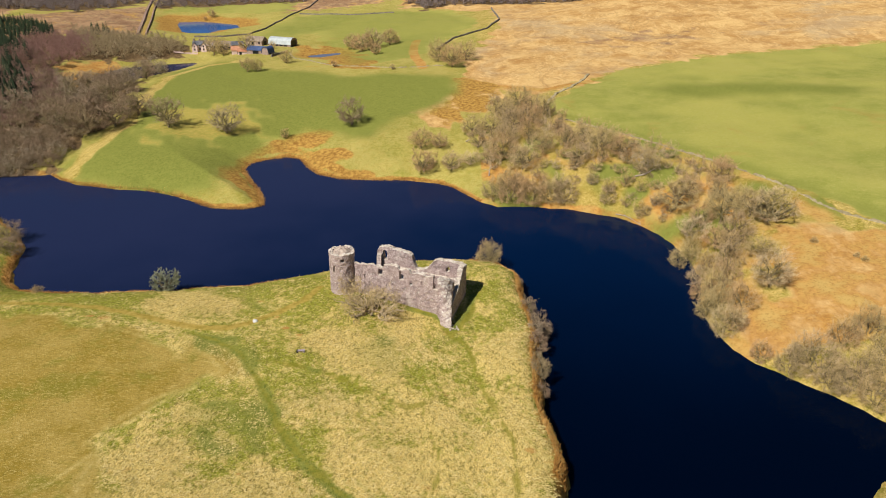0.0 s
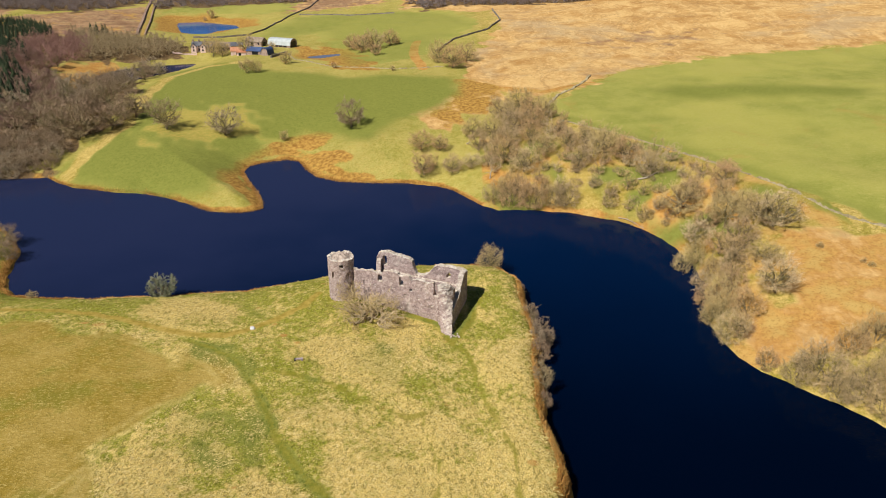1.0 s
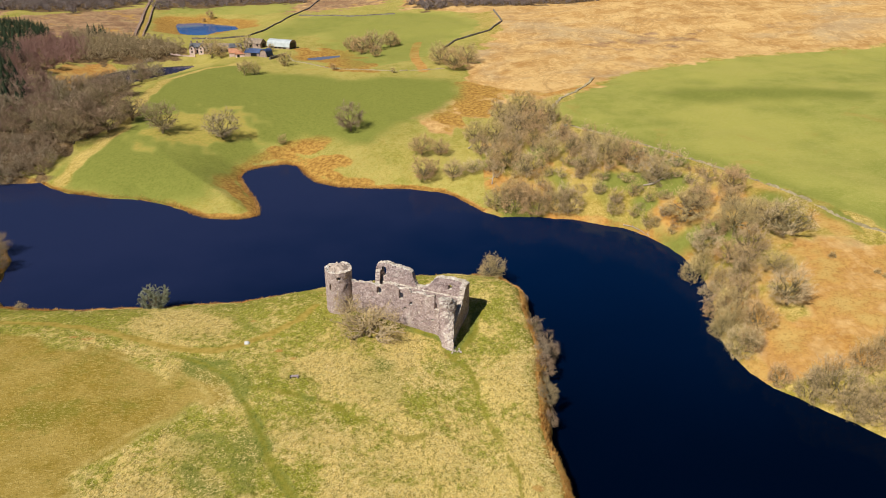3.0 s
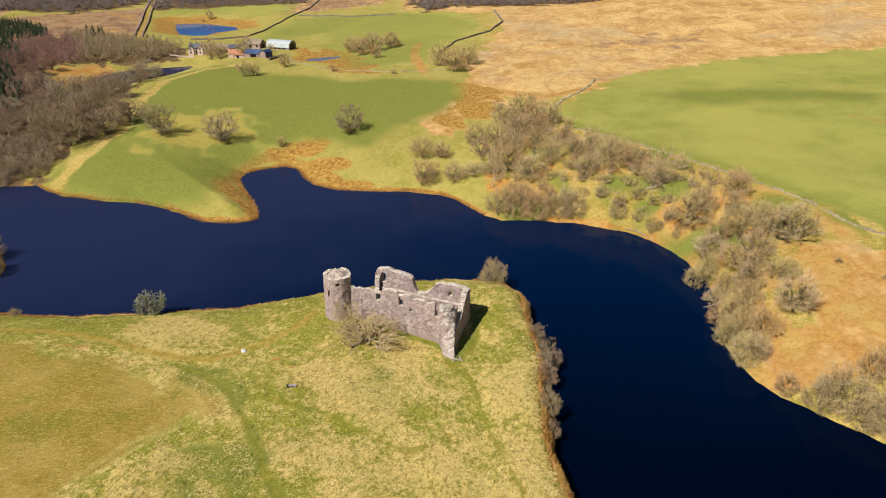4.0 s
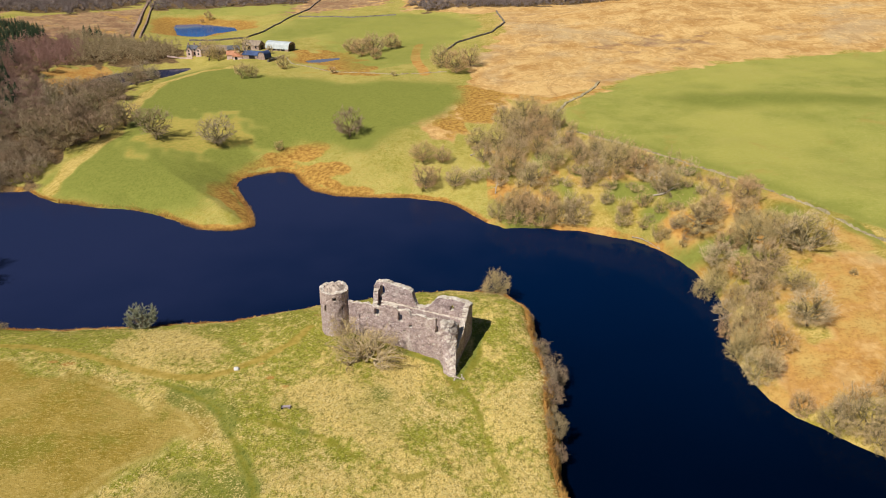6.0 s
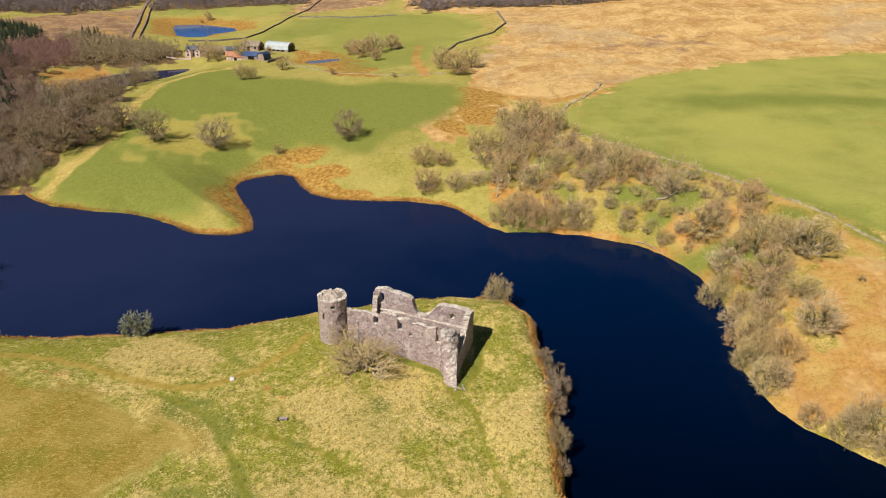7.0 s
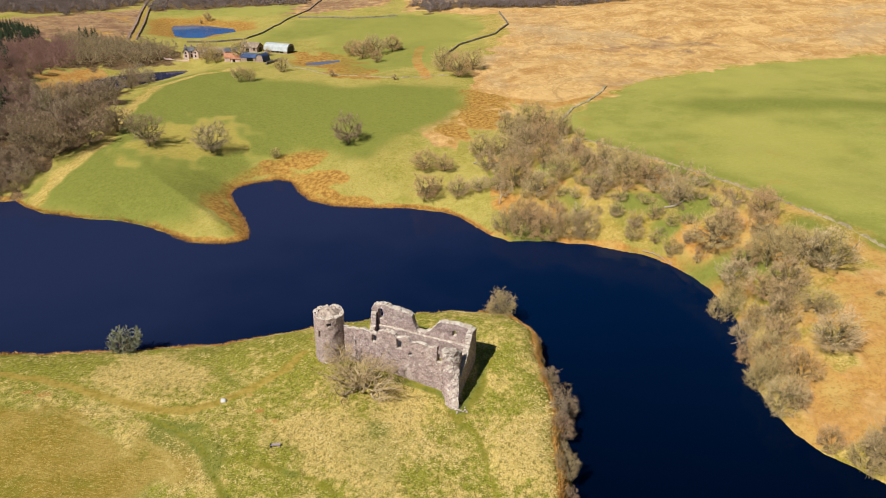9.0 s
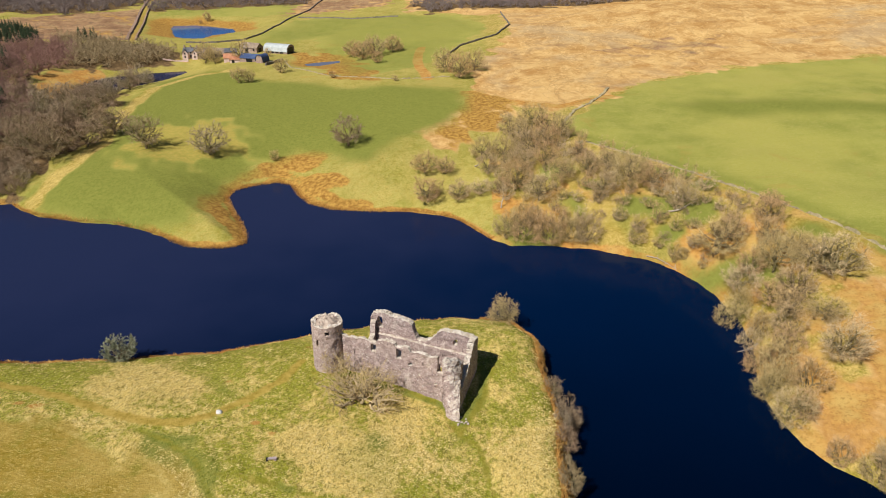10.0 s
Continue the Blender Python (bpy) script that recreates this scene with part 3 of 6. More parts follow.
def build_ground():
    gx = spaced([(-2600, 160), (-500, 10), (-250, 3.2), (-140, 1.0), (-60, 0.78), (110, 0.78), (160, 1.5), (320, 6), (700, 25), (2600, 160)])
    gy = spaced([(-1200, 120), (-100, 20), (40, 4), (80, 0.78), (200, 0.82), (310, 1.1), (480, 2.2), (720, 5), (1200, 35), (4200, 250)])
    x, y = np.meshgrid(gx, gy)
    z = land(x, y)
    shore = edge_distance(LOCH, x, y)
    rough = np.clip((shore - 1) / 3, 0, 1) * (y < 195) * np.clip((170 - np.abs(x)) / 30, 0, 1) * (x < 30)
    hayfield = inside(HAYFIELD, x, y, 6)
    rough = rough * (1 - hayfield)
    z = z + rough * (0.10 * wobble(x, y, 0.8, 4) + 0.08 * wobble(x, y, 0.45, 6))
    RELIEF["grid"] = (gx, gy, z)
    n, m = len(gx), len(gy)
    index = np.arange(n * m).reshape(m, n)
    faces = np.stack([index[:-1, :-1], index[:-1, 1:], index[1:, 1:], index[1:, :-1]], -1).reshape(-1, 4)
    me = bpy.data.meshes.new("ground")
    me.vertices.add(n * m)
    me.vertices.foreach_set("co", np.stack([x, y, z], -1).ravel())
    me.loops.add(faces.size)
    me.loops.foreach_set("vertex_index", faces.ravel())
    me.polygons.add(len(faces))
    me.polygons.foreach_set("loop_start", np.arange(0, faces.size, 4))
    me.polygons.foreach_set("use_smooth", np.ones(len(faces), bool))
    me.update(calc_edges=True)
    pasture = np.maximum.reduce([inside(p, x, y, 4) for p in (FIELD_W, FIELD_E, FIELD_N, FIELD_FAR)])
    pasture = np.maximum(pasture, 0.5 * (y > 195) * (y < 820) * np.clip((40 - x) / 20, 0, 1))
    moor = np.maximum.reduce([inside(p, x, y, 8) for p in (MOOR, HEATH_NW, HEATH_FAR)])
    bracken = np.maximum.reduce([0.58 * inside(BRACKEN_E, x, y, 5), 0.75 * inside(BRACKEN_BRAE, x, y, 6), 0.7 * inside(BRACKEN_TONGUE, x, y, 6), inside(RED_HEATH, x, y, 8)])
    moor = np.maximum(moor, 0.75 * inside(BRACKEN_E, x, y, 5))
    brae = (x > 15) * (y > 190) * (y < 300) * (shore < 45) * (pasture < 0.6)
    moor = np.maximum(moor, 0.8 * inside([(-18, 330), (-6, 350), (10, 358), (34, 364), (30, 335), (14, 318), (2, 300), (-6, 306)], x, y, 9))
    bracken = np.maximum(bracken, (x > 6) * (y > 200) * np.clip(1.25 - shore / 1.8, 0, 0.95) * (shore > -0.5))
    bracken = np.maximum(bracken, (x > 66) * (y > 138) * (y < 218) * (shore < 26) * np.clip(0.5 + 0.3 * wobble(x, y, 9, 18), 0, 0.75))
    bracken = np.maximum(bracken, brae * np.clip(0.3 + 0.6 * wobble(x, y, 11, 8), 0, 0.7))
    for cx, cy, size in ((-42.9, 91, 1.0), (16.8, 98, 1.6), (-34.7, 88.4, 0.8), (-86, 141.6, 2.6), (-82, 140.6, 2.4), (-46.5, 150.3, 1.3), (-36.8, 136, 1.6), (-40, 141.4, 1.1), (-33, 133, 1.2), (-28, 158, 1.6)):
        bracken = np.maximum(bracken, 0.8 * np.clip(1.3 - np.hypot(x - cx, (y - cy) * 1.6) / size, 0, 1))
    bracken = np.maximum(bracken, np.clip(0.25 + 0.35 * wobble(x, y, 17, 31), 0, 0.6) * np.maximum(inside(HEATH_NW, x, y, 8), 0.7 * inside(HEATH_FAR, x, y, 8)))
    path = np.zeros(x.shape)
    for line, broad in zip(PATHS, (1.0, 0.95, 0.85, 0.85, 0.9, 0.6)):
        path = np.maximum(path, np.clip(1.15 - (line_distance(line, x, y) + 0.5 * wobble(x, y, 2.5, 7)) / broad, 0, 0.85))
    for line in TRACKS:
        near = np.clip(2.0 - line_distance(line, x, y) / 2.0, 0, 1)
        bracken = np.maximum(bracken, near)
    strip_w = np.clip(1.3 - (line_distance([(-152, 262), (-149, 291), (-148, 314), (-157, 345), (-161, 380), (-163, 410), (-152, 440), (-130, 452)], x, y) + 1.5 * wobble(x, y, 7, 5)) / 3.6, 0, 1) * (y > 200)
    pasture = pasture * (1 - strip_w)
    west = np.clip((15 - x) / 10, 0, 1) * (y > 195)
    fringe = np.clip(1.25 - shore / (2.2 + 1.4 * wobble(x, y, 9, 1)), 0, 1) * (shore > -0.5)
    bank = np.clip((-40 - x) / 15, 0, 1) + np.clip((x - 12) / 6, 0, 1) * (x < 40)
    reed = np.maximum(fringe * (0.35 + 0.65 * np.maximum(west, np.clip(bank, 0, 0.8) * (y < 195))), (0.8 + 0.35 * wobble(x, y, 5, 12)) * np.maximum(inside(REED_BAY, x, y, 3), inside(REED_SPIT, x, y, 4)))
    rim = np.clip(1.25 - (shore + 0.9 * wobble(x, y, 3, 8)) / np.where(x > 0, 4.6, 3.6), 0, 1) * (shore > -0.5) * (y < 186) * np.maximum(np.clip((x - 15) / 4, 0, 1) * (x < 32), np.clip((-42 - x) / 15, 0, 1))
    reed = np.maximum(reed, 0.85 * rim)
    tongue = np.clip(1.2 - line_distance([(-66, 236), (-70, 246), (-76, 257), (-82, 268), (-88, 280), (-82, 292), (-70, 297), (-60, 291), (-50, 276), (-42, 268), (-30, 266)], x, y) / 3.4, 0, 1) * (shore > -0.3)
    reed = np.maximum(reed, tongue * (0.75 + 0.3 * wobble(x, y, 4, 19)))
    reed = np.maximum(reed, (0.8 + 0.3 * wobble(x, y, 6, 6) + 0.25 * wobble(x, y, 2.6, 16)) * inside(BRACKEN_N, x, y, 8))
    reed = np.maximum(reed, 0.95 * np.clip(1.35 - np.abs(edge_distance(FARM_POND, x, y) + 5 * wobble(x, y, 14, 3)) / 22, 0, 1))
    reed = np.maximum(reed, 0.8 * np.clip(1 - np.abs(edge_distance(MARSH_POOL, x, y)) / 22, 0, 1))
    reed = np.maximum(reed, (0.95 + 0.3 * wobble(x, y, 7, 22)) * inside(MARSH, x, y, 9))
    floor = np.maximum.reduce([inside(WOOD_W, x, y, 10), 0.9 * inside(WOOD_N, x, y, 10)] + [inside(p, x, y, 14) for p in FAR_WOODS])
    foot = np.minimum(line_distance([(-24, 153.5), (-1, 143.5), (2.5, 138.5), (6.5, 146), (8, 156)], x, y), 30)
    lush = np.clip(1.15 - foot / 1.6, 0, 1)
    lush = np.maximum(lush, brae * np.clip(0.22 + 0.9 * wobble(x, y, 9, 14), 0, 0.85))
    for cx, cy, size in ((80, 237, 8), (62, 245, 6), (70, 231, 5), (86, 252, 5), (50, 259, 5)):
        lush = np.maximum(lush, 0.95 * np.clip(1.4 - (np.hypot(x - cx, y - cy) + 1.5 * wobble(x, y, 3, 33)) / size, 0, 1))
    knoll = inside([(-136.4, 297.3), (-142.9, 327.4), (-129.4, 336.7), (-115.3, 346.7), (-99.4, 341.5), (-84.4, 319.4), (-83.8, 304.6), (-97.9, 294.9), (-112.2, 285.5), (-127.1, 286.3)], x, y, 14)
    lush = np.maximum(lush, np.clip(0.7 - (edge_distance(FIELD_W, x, y) + 2.5 * wobble(x, y, 9, 9)) / 20, 0, 1) * (1 - 0.7 * knoll) * (1 - strip_w))
    lush = np.maximum(lush, 0.5 * np.clip(0.5 - (edge_distance(FIELD_N, x, y) + 4 * wobble(x, y, 16, 9)) / 25, 0, 1))
    lush = np.maximum(lush, 0.9 * np.clip(0.5 - (edge_distance([(96, 338), (113, 350), (150, 344), (200, 322), (186, 306), (140, 322), (108, 320)], x, y) + 4 * wobble(x, y, 22, 9)) / 22, 0, 1))
    strip = line_distance([(55, 300), (86, 265), (105, 236), (121, 206), (134, 189), (150, 172)], x, y)
    lush = np.maximum(lush, 0.6 * pasture * np.clip(1.2 - strip / 9, 0, 1) * (x > 40))
    green_way = np.minimum(line_distance(PATHS[1], x, y), line_distance(PATHS[2], x, y) + 1.0)
    green_way = np.minimum(green_way, line_distance(PATHS[3], x, y) + 0.9)
    lush = np.maximum(lush, 0.85 * np.clip(1.2 - (green_way + 1.3 * wobble(x, y, 4, 2)) / 1.35, 0, 1))
    lush = np.maximum(lush, rough * (0.35 + 0.3 * wobble(x, y, 7, 4)) * inside([(-52, 108), (-37, 112), (-25, 96), (-36, 92), (-50, 98)], x, y, 8))
    lush = np.maximum(lush, rough * np.clip(-0.2 + 0.9 * wobble(x, y, 15, 11), 0, 0.6) * np.clip((12 - x) / 12, 0.2, 1))
    for poly, strength, soft in (([(-56, 132), (-45.4, 133), (-41, 129), (-37, 123), (-40, 117), (-44, 124), (-54, 128)], 0.85, 4), ([(-57, 160), (-46, 156), (-38, 141), (-45, 140), (-56, 150)], 0.5, 6),
                                 ([(4, 157), (17, 178), (21, 168), (19, 140), (12, 134), (9, 146)], 0.25, 6), ([(-48.8, 106), (-47, 112), (-38.6, 110.5), (-34.8, 109), (-29.6, 101), (-27, 94), (-37, 90), (-43, 92), (-47, 98)], 0.75, 5), ([(-17, 135), (-10, 134), (-10, 129), (-15, 128.5)], 0.7, 3)):
        lush = np.maximum(lush, strength * (0.75 + 0.45 * wobble(x, y, 3.5, 15)) * inside(poly, x, y, soft))
    dry = np.clip((inside([(-3, 80), (-8, 100), (0, 113), (20, 113), (24, 80)], x, y, 9) + inside([(-76, 150), (-68, 156), (-55, 154), (-49, 143), (-55, 137), (-70, 143)], x, y, 6)), 0, 1)
    lush = lush * (1 - 0.8 * dry)
    bed = inside([(-330, 300), (-205, 320), (-232, 395), (-243, 450), (-222, 470), (-186, 490), (-190, 508), (-245, 518), (-294, 540), (-345, 515)], x, y, 10)
    floor = np.maximum(floor, 0.9 * bed * (bracken < 0.3))
    straw = np.clip(np.maximum.reduce([inside(p, x, y, 9) for p in STRAW]) * (0.9 + 0.35 * wobble(x, y, 4, 21)) + 0.22 * wobble(x, y, 6, 17), 0, 1)
    straw = np.maximum(straw, np.clip((x + 6) / 8, 0, 1) * (0.42 - 0.2 * np.clip((y - 108) / 15, 0, 1) + 0.25 * wobble(x, y, 5, 23)))
    straw = np.where((y < 195) & (x < 30), straw, np.maximum(0.55, strip_w))
    tan = np.zeros(x.shape)
    tan = np.maximum(tan, np.clip(1.35 - (line_distance(PATHS[0], x, y) + 0.5 * wobble(x, y, 2.2, 27)) / 1.5, 0, 1))
    mown = line_distance(MOWN, x, y) + 0.3 * wobble(x, y, 3.1, 27)
    swath = 0.55 * np.maximum(np.clip(1.2 - mown / 1.2, 0, 1), 0.8 * np.clip(1.1 - np.abs(mown - 3.0) / 0.6, 0, 1)) * (edge_distance(HAYFIELD, x, y) < 2)
    swath = np.maximum(swath, 0.55 * np.clip(1 - np.abs(edge_distance(HAYFIELD, x, y) + 1.2 + 1.5 * wobble(x, y, 5, 6)) / 2.6, 0, 1) * (y < 142))
    dun = np.maximum.reduce([inside(p, x, y, 9) for p in (HEATH_NW, RED_HEATH, DUN_LOW)] + [0.75 * inside(HEATH_FAR, x, y, 30)])
    dun = np.maximum(dun, 0.55 * inside([(88, 456), (104, 474), (135, 480), (170, 468), (160, 448), (120, 440)], x, y, 26))
    dun = np.maximum(dun, inside(MOOR, x, y, 10) * np.clip(-0.25 + 0.75 * wobble(x, y, 31, 40) + 0.3 * wobble(x, y, 9, 41), 0, 0.42))
    for cx, cy, broad in ((-84, 425, 5), (-79, 424.5, 4), (-185, 499, 5), (-178, 498, 5)):
        tan = np.maximum(tan, np.clip(1.3 - np.hypot((x - cx) / 1.8, y - cy) / broad * 2, 0, 1))
    dun = np.maximum(dun, 0.4 * np.clip(0.8 - edge_distance([(100, 338), (118, 345), (150, 341), (135, 328)], x, y) / 14, 0, 1))
    tan = np.maximum(tan, np.clip(1.4 - line_distance(LANE, x, y) / 3.0, 0, 1))
    tan = np.maximum(tan, 0.62 * knoll)
    for name, layers in (("cover_last", (straw, tan, dun, swath)), ("cover", (pasture, moor, bracken, path)), ("cover_more", (reed, floor, lush, np.maximum(rough, 0.5 * (1 - hayfield) * (1 - 0.25 * brae))))):
        a = me.attributes.new(name, "FLOAT_COLOR", "POINT")
        a.data.foreach_set("color", np.stack(layers, -1).astype(np.float32).ravel())
    me.materials.append(TURF)
    return tagged(new("ground", me), "rolling spring grassland of straw tussocks, green pasture, bracken and moor", "ground", kind="structure")


build_ground()
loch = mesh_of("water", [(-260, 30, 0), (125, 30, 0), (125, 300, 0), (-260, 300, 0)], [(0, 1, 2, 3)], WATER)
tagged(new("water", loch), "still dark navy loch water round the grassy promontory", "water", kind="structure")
for poly, level, words in ((FARM_POND, 9.0, "bright blue farm pond edged with rusty sedge"), (MILL_POND, 6.0, "dark narrow pond below a bare wood"), (MARSH_POOL, 12.0, "shallow grey marsh pool beside the farm")):
    mx, my = np.mean(poly, axis=0)
    ring = [(mx + (px - mx) * 1.06, my + (py - my) * 1.06, level) for px, py in poly]
    tagged(new("water", mesh_of("pond", ring, [tuple(range(len(ring)))], WATER if level == 6.0 else POOL if level == 12.0 else POND)), words, "pond", kind="structure")


# ---- the ruined castle ----
def jitter(v, size, amount):
    p = Vector(v) / size
    return Vector(v) + Vector((noise.noise(p), noise.noise(p + Vector((31, 7, 3))), noise.noise(p + Vector((5, 53, 17))))) * amount


def ragged(profile, s, seed):
    """Top of a ruined wall at s along it: straight runs with bites taken out."""
    h = float(np.interp(s, [p[0] for p in profile], [p[1] for p in profile]))
    return h + 0.2 * noise.noise(Vector((s * 1.7, seed, 0))) + 0.25 * noise.noise(Vector((s * 0.8, seed, 9)))


def wall_mesh(name, way, length, thick, foot, profile, holes=(), cell=0.24, seed=0.0, closed=False, splay=0.0):
    """A rubble wall. way(s, d) gives the plan at s along and d into the wall; holes are (s0, s1, z0, z1, arched)."""
    top = max(p[1] for p in profile) + 0.8
    ns, nz = max(2, round(length / cell)), round((top - foot) / cell)
    ds = length / ns
    verts, faces, known = [], [], {}

    def hole(s, z):
        for s0, s1, z0, z1, arched in holes:
            if s0 < s < s1 and z0 < z < z1:
                if arched and z > z1 - (s1 - s0) / 2 and math.hypot(s - (s0 + s1) / 2, z - (z1 - (s1 - s0) / 2)) > (s1 - s0) / 2 + 0.05:
                    continue
                return True
        return False

    def solid(i, k):
        if closed:
            i %= ns
        if not (0 <= i < ns and 0 <= k < nz):
            return False
        s, z = (i + 0.5) * ds, foot + (k + 0.5) * cell
        return z - cell * 0.5 < ragged(profile, s, seed) - 0.05 and not hole(s, z)

    def vert(i, k, side):
        if closed:
            i %= ns
        if (i, k, side) not in known:
            s = i * ds
            z = min(foot + k * cell, ragged(profile, s, seed + side * 0.35) + 0.1 * noise.noise(Vector((s * 3.1, side, seed))))
            x, y = way(s, side * thick)
            batter = 0.03 * max(0, (foot + 3.5 - z)) * (1 if side == 0 else 0) + splay * max(0, 17.5 - z)
            x2, y2 = way(s, side * thick - batter)
            known[i, k, side] = len(verts)
            verts.append(jitter(jitter((x2, y2, z), 1.1, 0.14), 0.5, 0.09))
        return known[i, k, side]

    for i in range(ns):
        for k in range(nz):
            if not solid(i, k):
                continue
            a = [vert(i, k, 0), vert(i + 1, k, 0), vert(i + 1, k + 1, 0), vert(i, k + 1, 0)]
            b = [vert(i, k, 1), vert(i + 1, k, 1), vert(i + 1, k + 1, 1), vert(i, k + 1, 1)]
            faces += [tuple(a), tuple(reversed(b))]
            for (di, dk), (p, q) in (((0, -1), (0, 1)), ((1, 0), (1, 2)), ((0, 1), (2, 3)), ((-1, 0), (3, 0))):
                if solid(i + di, k + dk):
                    continue
                if dk != 1:
                    faces.append((a[q], a[p], b[p], b[q]))
                    continue
                # broken wall heads: rubble across the thickness
                rows = [(a[p], a[q])]
                for cut in (0.3, 0.65):
                    pair = []
                    for u, w, col in ((a[p], b[p], i + 1), (a[q], b[q], i)):
                        key = (col % ns if closed else col, k + 1, cut)
                        if key not in known:
                            known[key] = len(verts)
                            v = verts[u].lerp(verts[w], cut)
                            verts.append(v + Vector((0, 0, 0.3 * noise.noise(v * 1.9) + 0.16 * noise.noise(v * 4.3) + 0.06)))
                        pair.append(known[key])
                    rows.append(tuple(pair))
                rows.append((b[p], b[q]))
                for (u0, u1), (w0, w1) in zip(rows[:-1], rows[1:]):
                    faces.append((u1, u0, w0, w1))
    return mesh_of(name, verts, faces, STONE)


def straight(p, q):
    """Plan of a straight wall from p to q; its body lies to the left of the way."""
    d = Vector((q[0] - p[0], q[1] - p[1]))
    d.normalize()
    return (lambda s, t: (p[0] + d.x * s - d.y * t, p[1] + d.y * s + d.x * t)), math.hypot(q[0] - p[0], q[1] - p[1])


def round_plan(cx, cy, r):
    return (lambda s, t: (cx + (r - t) * math.cos(-s / r - 2.2), cy + (r - t) * math.sin(-s / r - 2.2))), 2 * math.pi * r


COPING = plain("lichened_coping", (0.38, 0.32, 0.25), (0.70, 0.64, 0.55), 2.2, bump=0.5, depth=0.05)
TOWER_RUBBLE = plain("tower_rubble", (0.22, 0.165, 0.13), (0.52, 0.43, 0.35), 1.4, bump=0.8, depth=0.1)


def rubble_fill(name, cx, cy, r, z, rise):
    """Broken masonry that fills the head of a tower."""
    verts, faces = [(cx, cy, z + rise)], []
    rings, spokes = 7, 26
    for i in range(1, rings + 1):
        for j in range(spokes):
            a, d = 2 * math.pi * j / spokes, r * i / rings
            p = Vector((cx + d * math.cos(a), cy + d * math.sin(a), z))
            p.z += rise * (1 - (i / rings) ** 2) + 0.5 * noise.noise(p * 0.9) + 0.35 * noise.noise(p * 2.1)
            verts.append(p)
    for j in range(spokes):
        faces.append((0, 1 + j, 1 + (j + 1) % spokes))
        for i in range(rings - 1):
            a, b = 1 + i * spokes, 1 + (i + 1) * spokes
            faces.append((a + j, b + j, b + (j + 1) % spokes, a + (j + 1) % spokes))
    return mesh_of(name, verts, faces, TOWER_RUBBLE)


def broken_end(name, west, east, foot, across=14, along=44):
    """The raked, broken end of a thick wall, lofted between its two torn edges."""
    def on(edge, v):
        k = min(int(v * (len(edge) - 1)), len(edge) - 2)
        return Vector(edge[k]).lerp(Vector(edge[k + 1]), v * (len(edge) - 1) - k)

    verts, faces = [], []
    for a in range(along + 1):
        v = a / along
        p, q = on(west, v), on(east, v)
        for b in range(across + 1):
            u = b / across
            c = p.lerp(q, u)
            c.z = p.z + (q.z - p.z) * (u + (u ** 2.4 - u) * v)
            c.y -= 0.55 * math.sin(math.pi * u) * (1 - 0.5 * v)
            c = jitter(jitter(c, 1.0, 0.22), 0.42, 0.2)
            verts.append(c)
    wide = across + 1
    for a in range(along):
        for b in range(across):
            k = a * wide + b
            faces.append((k, k + 1, k + wide + 1, k + wide))
    rim = [b for b in range(wide)] + [a * wide + across for a in range(1, along + 1)] + [along * wide + b for b in range(across - 1, -1, -1)] + [a * wide for a in range(along - 1, 0, -1)]
    base = len(verts)
    for k in rim:
        top = verts[k]
        for drop in (0.35, 0.7, 1.0):
            c = Vector((top.x, top.y, top.z + (foot - top.z) * drop))
            verts.append(jitter(c, 0.6, 0.16))
    for i in range(len(rim)):
        n = (i + 1) % len(rim)
        ring = [[rim[m]] + [base + 3 * m + d for d in range(3)] for m in (i, n)]
        for d in range(3):
            faces.append((ring[1][d], ring[0][d], ring[0][d + 1], ring[1][d + 1]))
    return mesh_of(name, verts, faces, STONE)


